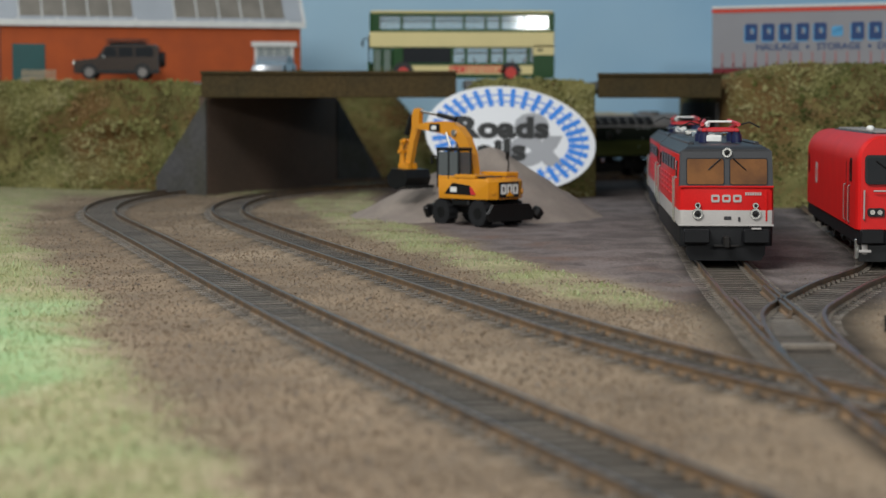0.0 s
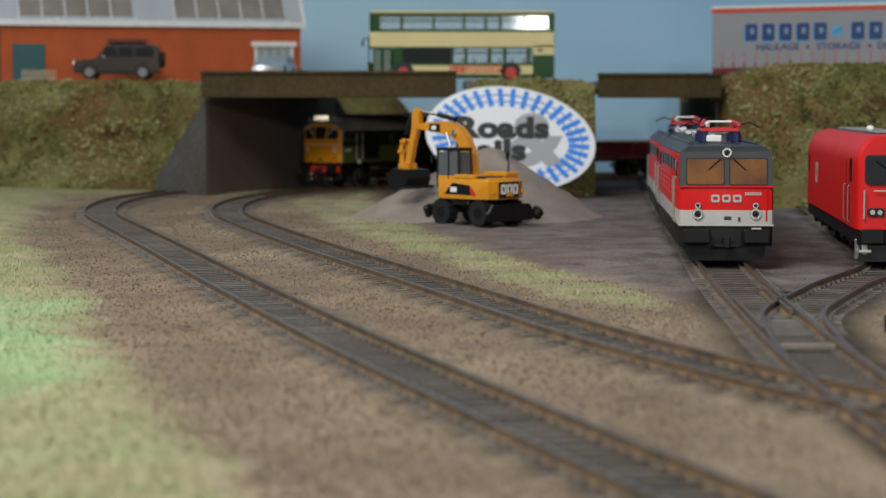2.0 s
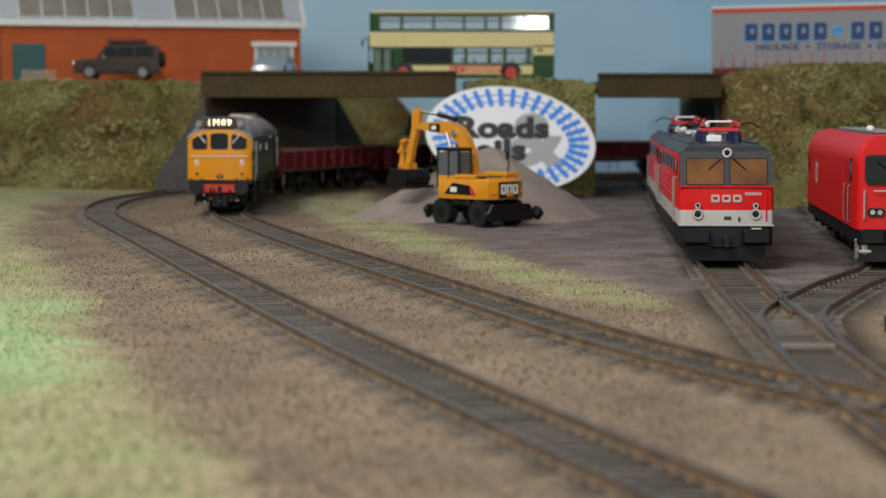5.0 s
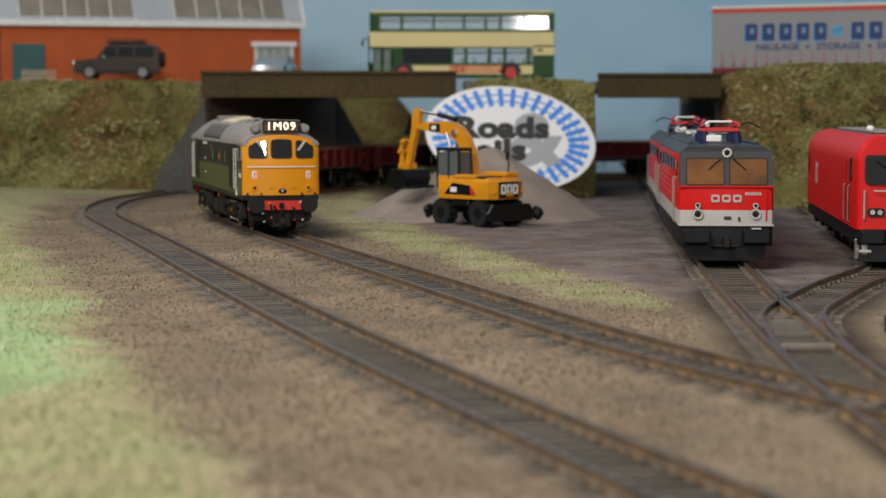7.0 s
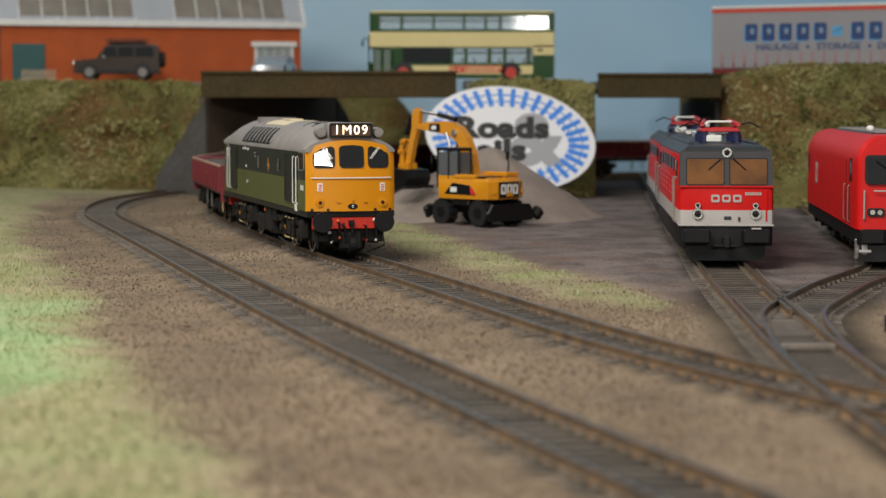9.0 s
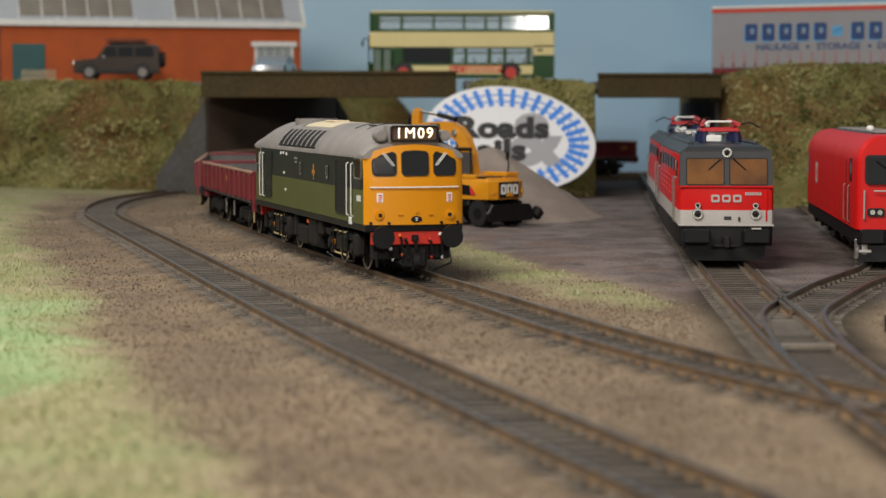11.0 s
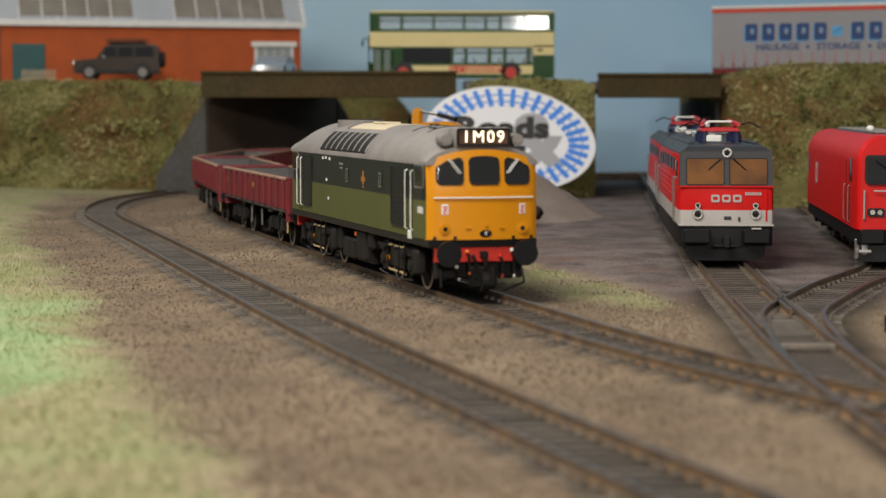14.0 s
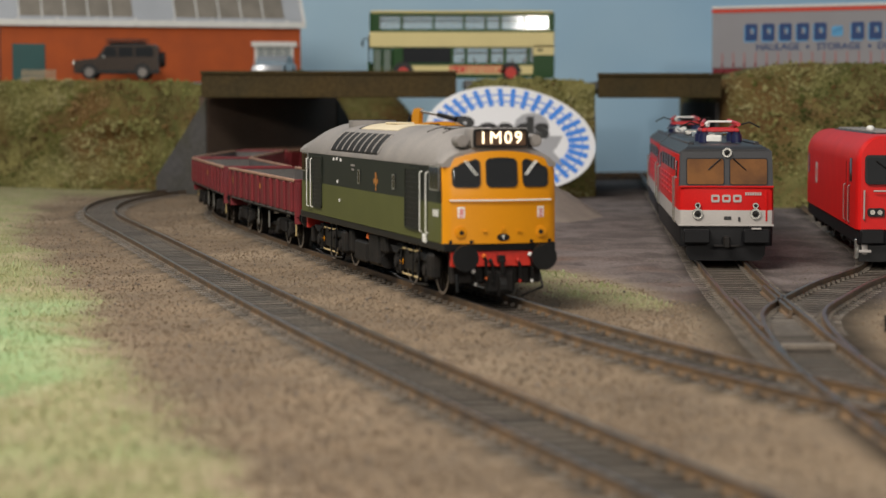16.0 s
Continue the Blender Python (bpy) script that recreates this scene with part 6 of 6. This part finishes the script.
def bush(x, y, w, h, seed):
    rnd = random.Random(seed)
    places = []
    for _ in range(160):
        a, q = rnd.uniform(0, 6.283), rnd.random() ** 0.5
        r = w / 2 * q
        places.append((Vector((x + r * math.cos(a), y + 0.5 * r * math.sin(a), ROAD_Z - 1 + h * rnd.random() * (1 - 0.7 * q * q))), rnd.uniform(0.7, 1.7)))
    tagged(scatter("bush", places, BUSH, "dark green foam bush by the road", "bush"), kind="stuff")


for k, (x, w, h) in enumerate(((-106, 14, 10), (-92, 16, 7), (-76, 12, 5))):
    bush(x, 1500, w, h, 60 + k)


def bus():
    L, W = 134.0, 32.0
    t = thing("double_decker_bus", -54.5, 1462, 73.1, 0, "cream and dark green double-decker bus on the raised road", "bus")
    def bx(nm, x0, x1, y0, y1, z0, z1, m, bev=0.25, par=None, lb=""):
        bm = B()
        box(bm, ((x0 + x1) / 2, (y0 + y1) / 2, (z0 + z1) / 2), (x1 - x0, y1 - y0, z1 - z0), bev)
        return part(nm, bm, m, par or t, lb)
    ups = [(9, 24), (25.6, 47), (48.4, 69), (70.4, 84.6), (86, 95), (96.4, 112), (113.6, 130)]
    lows = [(62, 70), (72, 87), (89, 98), (100, 115), (117, 123)]
    bx("chassis", 6, L - 4, 2, W - 2, 3, 6, SOOT)
    bx("lower_floor", 2, L - 2, 1.2, W - 1.2, 6, 7.2, SOOT)
    bx("upper_floor", 3, L - 1, 1.2, W - 1.2, 26, 28, BUS_CREAM)
    r = bx("roof", 2.5, L - 0.5, 0, W, 48.2, 50.4, BUS_CREAM, 1.0)
    for y0, y1 in ((0, 1.1), (W - 1.1, W)):
        near = y0 == 0
        bx("skirt", 3, L, y0 + 0.1, y1, 2.6, 5.2, BUS_GREEN)
        bx("lower_panel", 20 if near else 2, L - 15, y0, y1, 5.0, 11.6, BUS_CREAM)
        bx("lower_trim", 20 if near else 2, L - 15, y0, y1 + 0.1, 11.4, 13.2, BUS_GREEN, 0.1)
        bx("rear_panel", L - 15, L, y0, y1, 5.0, 19.0, BUS_GREEN)
        bx("rear_upper_panel", L - 15, L, y0, y1, 18.6, 26.0, BUS_CREAM)
        bx("cantrail_band", 2, L, y0, y1, 24.4, 35.4, BUS_CREAM)
        bx("lower_head", 2, L - 15, y0 + 0.1, y1, 24.0, 25.6, BUS_GREEN, 0.1)
        bx("upper_sill", 3, L, y0 + 0.05, y1, 35.2, 37.2, BUS_GREEN, 0.1)
        bx("upper_head", 3, L, y0 + 0.05, y1, 46.8, 48.4, BUS_GREEN, 0.1)
        for a, b in zip([(0, 4)] + ups, ups + [(L - 1, L)]):
            bx("upper_pillar", a[1], b[0], y0 + 0.05, y1, 37, 47, BUS_GREEN, 0.1)
        for a, b in ups:
            bm = B()
            box(bm, ((a + b) / 2, y0 + 0.45, 42), (b - a, 0.3, 10), 0, (-1.8 if near else 1.8, 0, 0))
            w = part("upper_window", bm, CLEAR, t)
            bx("window_bar", a, b, y0 + 0.1, y0 + 0.5, 43.4, 44.0, BLACK, 0, w)
        for a, b in zip([(0, 60)] + lows, lows + [(L - 9, L - 8)]):
            if b[0] > a[1]:
                bx("lower_pillar", a[1], b[0], y0 + 0.05, y1, 13, 24.4, BUS_GREEN, 0.1)
        for a, b in lows:
            w = bx("lower_window", a, b, y0 + 0.3, y0 + 0.6, 13, 24.4, CLEAR, 0)
            bx("window_bar", a, b, y0 + 0.1, y0 + 0.5, 20.4, 21.0, BLACK, 0, w)
        bx("dark_window", 26, 60, y0 + 0.2, y1, 13, 24.2, PANE, 0.2, None, "long dark tinted window")
        for x in (7.5, 14.5):
            d = bx("door_leaf", x - 3.2, x + 3.2, y0 + 0.2, y1 - 0.2, 4, 23.4, BUS_GREEN, 0.2)
            bx("door_pane", x - 2.4, x + 2.4, y0 + 0.05, y0 + 0.4, 6.5, 22.6, CLEAR, 0, d)
    bx("door_post", 18.4, 26, 0.05, 1.1, 3, 24.4, BUS_GREEN)
    bx("front_panel", 0.6, 2.6, 0.4, W - 0.4, 4, 14, BUS_GREEN)
    bx("windscreen", 0.9, 1.6, 1, W - 1, 13.5, 33, PANE)
    bx("upper_front", 2.0, 4.0, 0.4, W - 0.4, 33, 49, BUS_GREEN)
    bx("rear_end", L - 1.4, L + 0.2, 0.4, W - 0.4, 5, 49, BUS_GREEN)
    bx("fleet_plate", L - 12, L - 8, -0.15, 0.4, 21.6, 23.2, SOOT, 0)
    ad = bx("advert_panel", 59, 99, -0.2, 0.5, 6.2, 11.0, AD_RED, 0, None, "red advert strip with unreadable lettering")
    for x0, x1, z in ((70, 97, 9.4), (70, 94, 7.6), (60, 63, 8.6), (65, 67, 8.6)):
        bx("lettering_bar", x0, x1, -0.3, 0.3, z - 0.45, z + 0.45, BUS_CREAM, 0, ad)
    for k in range(13):
        for z, nm in ((28, "upper_seat"), (7.2, "lower_seat")):
            if z < 20 and k < 6:
                continue
            for y in (5, W - 9):
                bm = B()
                box(bm, (12 + k * 9, y + 2.5, z + 3.2), (3.6, 6, 1.2), 0.4)
                box(bm, (14 + k * 9, y + 2.5, z + 6.4), (1.0, 6, 6.6), 0.4, (0, 8, 0))
                part(nm, bm, SOOT, t)
    for x in (26, L - 31):
        for y in (2.4, W - 2.4):
            bm = B()
            slab(bm, [(x + 7.6 * math.cos(a), 6.3 + 7.6 * math.sin(a)) for a in np.linspace(0, math.pi, 15)], "y", y - 2.6, y + 2.6)
            part("wheel_arch", bm, BLACK, t)
            bm = B()
            cyl(bm, (x, y - 2.5, 6.3), (x, y + 2.5, 6.3), 6.3, 24)
            w = part("wheel", bm, RUBBER, t, "", 30)
            bm = B()
            for s in (-1, 1):
                cyl(bm, (x, y + s * 2.4, 6.3), (x, y + s * 2.8, 6.3), 4.0, 18)
            part("hub", bm, BUFFER_RED, w, "red wheel hub")
    bm = B()
    rod(bm, [(1.5, -0.5, 30), (-2.5, -2.0, 30.5), (-3.0, -2.2, 28)], 0.4, 6)
    box(bm, (-3.0, -2.2, 26.6), (1.4, 2.2, 4.0), 0.5)
    part("mirror", bm, BLACK, t)


bus()


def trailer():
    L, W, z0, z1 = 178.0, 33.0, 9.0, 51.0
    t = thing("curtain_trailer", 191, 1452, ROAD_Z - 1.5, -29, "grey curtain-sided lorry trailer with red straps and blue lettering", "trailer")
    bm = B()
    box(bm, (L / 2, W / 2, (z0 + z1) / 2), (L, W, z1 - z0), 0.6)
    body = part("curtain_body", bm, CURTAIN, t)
    bm = B()
    box(bm, (L / 2, W / 2, z1 + 0.9), (L + 0.6, W + 0.6, 1.8), 0.4)
    part("top_rail", bm, WHITE, t)
    bm = B()
    box(bm, (L / 2, -0.25, z1 - 1.6), (L, 0.6, 2.4))
    part("red_stripe", bm, AD_RED, body)
    bm = B()
    box(bm, (L / 2, W / 2, z0 - 1.6), (L, W - 2, 3.2), 0.4)
    part("chassis", bm, TRAILER_RED, t)
    for k in range(21):
        x = 8 + k * 8.3
        bm = B()
        box(bm, (x, -0.25, 14.5), (0.9, 0.4, 11))
        s = part("strap", bm, STRAP, body, "faded red curtain strap")
        bm = B()
        box(bm, (x, -0.5, 11.5), (1.4, 0.6, 1.8), 0.2)
        part("buckle", bm, TRAILER_RED, s)
    # firm's name as plain blocks
    x = 25.0
    for w, h, z, m in ((9, 12, 34, LETTER_BLUE),) * 5 + ((8, 7, 34, LIGHT_BLUE),) + ((9, 12, 34, LETTER_BLUE),) * 5:
        if m is LETTER_BLUE:
            bm = B()
            frame_slab(bm, round_rect(x + w / 2 - 0.8, z - 0.8, w, h, 1.2), round_rect(x + w / 2 - 0.8, z - 0.8, w - 5, h - 6, 0.6), "y", -0.15, 0.2)
            part("name_shape_shadow", bm, LIGHT_BLUE, body)
        bm = B()
        frame_slab(bm, round_rect(x + w / 2, z, w, h, 1.2), round_rect(x + w / 2 + 0.6, z + 0.8, w - 6.2, h - 8, 0.6), "y", -0.3, 0.2)
        part("name_shape", bm, m, body)
        x += w + (3.6 if m is LETTER_BLUE else 6)
    turn = pose(0, 0, 0, 90, 0, 0)
    for word, x in (("HAULAGE", 49), ("STORAGE", 93), ("DISTRIBUTION", 144)):
        letters("word", word, 6.4, LETTER_BLUE, body, Matrix.Translation((x, -0.2, 23.5)) @ turn @ Matrix.Diagonal((1.12, 1, 1, 1)), 0.1, "navy printed word", 0.1)
    for x in (71, 115):
        bm = B()
        cyl(bm, (x, -0.3, 23.5), (x, 0.3, 23.5), 1.2, 14)
        part("dot", bm, LETTER_BLUE, body)
    for x in (12, 62, 84):
        bm = B()
        box(bm, (x, 4, 3.2), (2.2, 2.4, 6.6), 0.3)
        part("landing_leg", bm, TRAILER_RED if x == 12 else WHITE, t)
    bm = B()
    box(bm, (95, 1.5, 4.6), (50, 1.2, 1.2), 0.3)
    part("side_guard", bm, WHITE, t)
    for x in (118, 136, 154):
        for y in (4, W - 4):
            bm = B()
            cyl(bm, (x, y - 2.5, 6), (x, y + 2.5, 6), 6, 24)
            part("wheel", bm, RUBBER, t, "", 30)


trailer()


# ---- loose scatter: static grass, ballast stones, twigs ----
def fibres(name, places, material, label):
    """Grass fibres as one piece of stuff; places are (x, y, z, height)."""
    rnd = random.Random(len(places))
    vs, fs = [], []
    for x, y, z, h in places:
        a, l = rnd.uniform(0, 6.283), rnd.uniform(0.3, 1.3)
        b = rnd.uniform(0, 6.283)
        w = rnd.uniform(0.10, 0.2)
        dx, dy = w * math.cos(a), w * math.sin(a)
        lx, ly = h * l * math.cos(b), h * l * math.sin(b)
        k = len(vs)
        vs += [((x - dx) * U, (y - dy) * U, z * U), ((x + dx) * U, (y + dy) * U, z * U), ((x + lx * 0.4 + dx * .7) * U, (y + ly * 0.4 + dy * .7) * U, (z + h * 0.6) * U),
               ((x + lx * 0.4 - dx * .7) * U, (y + ly * 0.4 - dy * .7) * U, (z + h * 0.6) * U), ((x + lx) * U, (y + ly) * U, (z + h * (1 - 0.4 * l)) * U)]
        fs += [(k, k + 1, k + 2, k + 3), (k + 3, k + 2, k + 4)]
    me = bpy.data.meshes.new(name)
    me.from_pydata(vs, [], fs)
    return tagged(part_of(name, me, material), label, "grass", kind="stuff")


def sow():
    rnd = random.Random(77)
    straw, green, stones, dark = [], [], [], []
    for _ in range(110000):
        y = 280 + 1120 * rnd.random() ** 1.3
        x = rnd.uniform(-0.235, 0.12) * y - (10 if y > 700 else 0)
        yard, rust, g, lush = ground_zones(x, y)
        if g > 0.2 and rnd.random() < g * 0.85:
            h = rnd.uniform(0.7, 2.2) * (0.6 + 0.5 * g)
            (green if rnd.random() < 0.25 + 0.6 * lush else straw).append((x, y, -3.6 + 1.2 * g, h))
        elif rnd.random() < 0.6 and yard < 0.5:
            d = min(WAY_A.distance(x, y), WAY_B.distance(x, y))
            if d > 13.8:
                (stones if rnd.random() < 0.88 else dark).append((Vector((x, y, -3.0 + (0.2 if d < 19 else 0))), rnd.uniform(0.12, 0.32) * (1.9 if rnd.random() < 0.08 else 1)))
    for _ in range(9000):
        y = rnd.uniform(600, 1000)
        x = rnd.uniform(-30, 75)
        yard, rust, g, lush = ground_zones(x, y)
        if g > 0.35:
            (green if rnd.random() < 0.35 else straw).append((x, y, -3.2, rnd.uniform(0.9, 2.3)))
    for _ in range(16000):
        y = rnd.uniform(290, 1250)
        x = rnd.uniform(0.1 * y, 0.23 * y)
        yard = ground_zones(x, y)[0]
        if min(WAY_C.distance(x, y), WAY_D.distance(x, y), WAY_A.distance(x, y)) > 13.8:
            (dark if rnd.random() < 0.25 + 0.75 * yard else stones).append((Vector((x, y, -3.0)), rnd.uniform(0.12, 0.32)))
    fibres("straw_grass", straw, STRAW, "pale straw static grass fibres")
    fibres("green_grass", green, GREEN_FIBRE, "fresh green static grass fibres")
    scatter("ballast_stone_scatter", stones, STONES, "fine tan ballast stones", "ballast")
    scatter("dark_stone_scatter", dark, DARK_STONES, "fine grey stones and dust", "ballast")


sow()
bm = B()
cyl(bm, (117.5, 533, -3.2), (117.5, 533, 1.2), 1.3, 12)
tagged(part("ground_post", bm, SOOT), "small black post beside the points", "post")


# ---- what moves ----
LOCO, BOGIES, WHEELS = diesel()
FIRST_WAGON = wagon()
WAGONS = [FIRST_WAGON] + [copy_thing(FIRST_WAGON, Matrix()) for _ in range(4)]
# seconds and the nose's distance along the line
RUN = [(0, 1325), (0.5, 1276), (1, 1227.5), (1.5, 1179), (2, 1130), (2.5, 1079.5), (3, 1025), (3.5, 969), (4, 912), (4.2, 889.5), (4.8, 825), (5.6, 747), (6.3, 682),
       (6.5, 664), (7, 618), (7.5, 576), (8, 538.4), (8.5, 507), (9, 479), (9.5, 455), (10, 432.5), (10.5, 411), (11, 390), (11.5, 371.4), (12, 355.7), (12.5, 341.7), (13, 330),
       (13.5, 320), (14, 312.4), (14.5, 306.3), (15, 301.4), (15.5, 297.6), (16, 295.2)]


def nose_at(t):
    """Smooth between the rows."""
    ts, ss = [r[0] for r in RUN], [r[1] for r in RUN]
    k = min(len(ts) - 2, max(0, int(np.searchsorted(ts, t, "right")) - 1))
    def slope(i):
        a, b = max(0, i - 1), min(len(ts) - 1, i + 1)
        return (ss[b] - ss[a]) / (ts[b] - ts[a])
    h = ts[k + 1] - ts[k]
    u = (t - ts[k]) / h
    return (2 * u ** 3 - 3 * u * u + 1) * ss[k] + (u ** 3 - 2 * u * u + u) * h * slope(k) + (3 * u * u - 2 * u ** 3) * ss[k + 1] + (u ** 3 - u * u) * h * slope(k + 1)


def on_line(s, front, rear):
    """Pose of a vehicle whose nose is at s and whose bogies stand front and rear millimetres behind it."""
    f, r = WAY_A.at(s + front), WAY_A.at(s + rear)
    d = (r - f) / np.linalg.norm(r - f)
    o = f - front * d
    return pose(o[0] * U, o[1] * U, 0, 0, 0, math.degrees(math.atan2(-d[0], d[1])))


def line_angle(s):
    p, q = WAY_A.at(s - 12), WAY_A.at(s + 12)
    return math.atan2(-(q - p)[0], (q - p)[1])


def motions():
    times = [k / 10 for k in range(161)]
    walk(LOCO, [(t, on_line(nose_at(t), 45, 157)) for t in times])
    for bg, y in zip(BOGIES, (45, 157)):
        rows = []
        for t in times[::2]:
            s = nose_at(t)
            a = line_angle(s + y) - on_line(s, 45, 157).to_euler().z
            rows.append((t, pose(0, y * U, 0, 0, 0, math.degrees(a))))
        walk(bg, rows)
    for k, w in enumerate(WAGONS):
        off = LEN + 12 + 174 * k
        walk(w, [(t, on_line(nose_at(t) + off, 32, WLEN - 32)) for t in times])
    fine = [k / 20 for k in range(321)]
    for k, ob in enumerate(WHEELS):
        y, r = (-17.0, 17.0)[k % 2], 7.4
        walk(ob, [(t, pose(0, y * U, r * U, math.degrees((nose_at(0) - nose_at(t)) / r), 0, 0)) for t in fine])
    for w in WAGONS:
        for ob, y in zip([c for c in w.children if c.name.startswith("wheelset")], WAGON_AXLES):
            walk(ob, [(t, pose(0, y * U, 6.2 * U, math.degrees((nose_at(0) - nose_at(t)) / 6.2), 0, 0)) for t in fine])


motions()
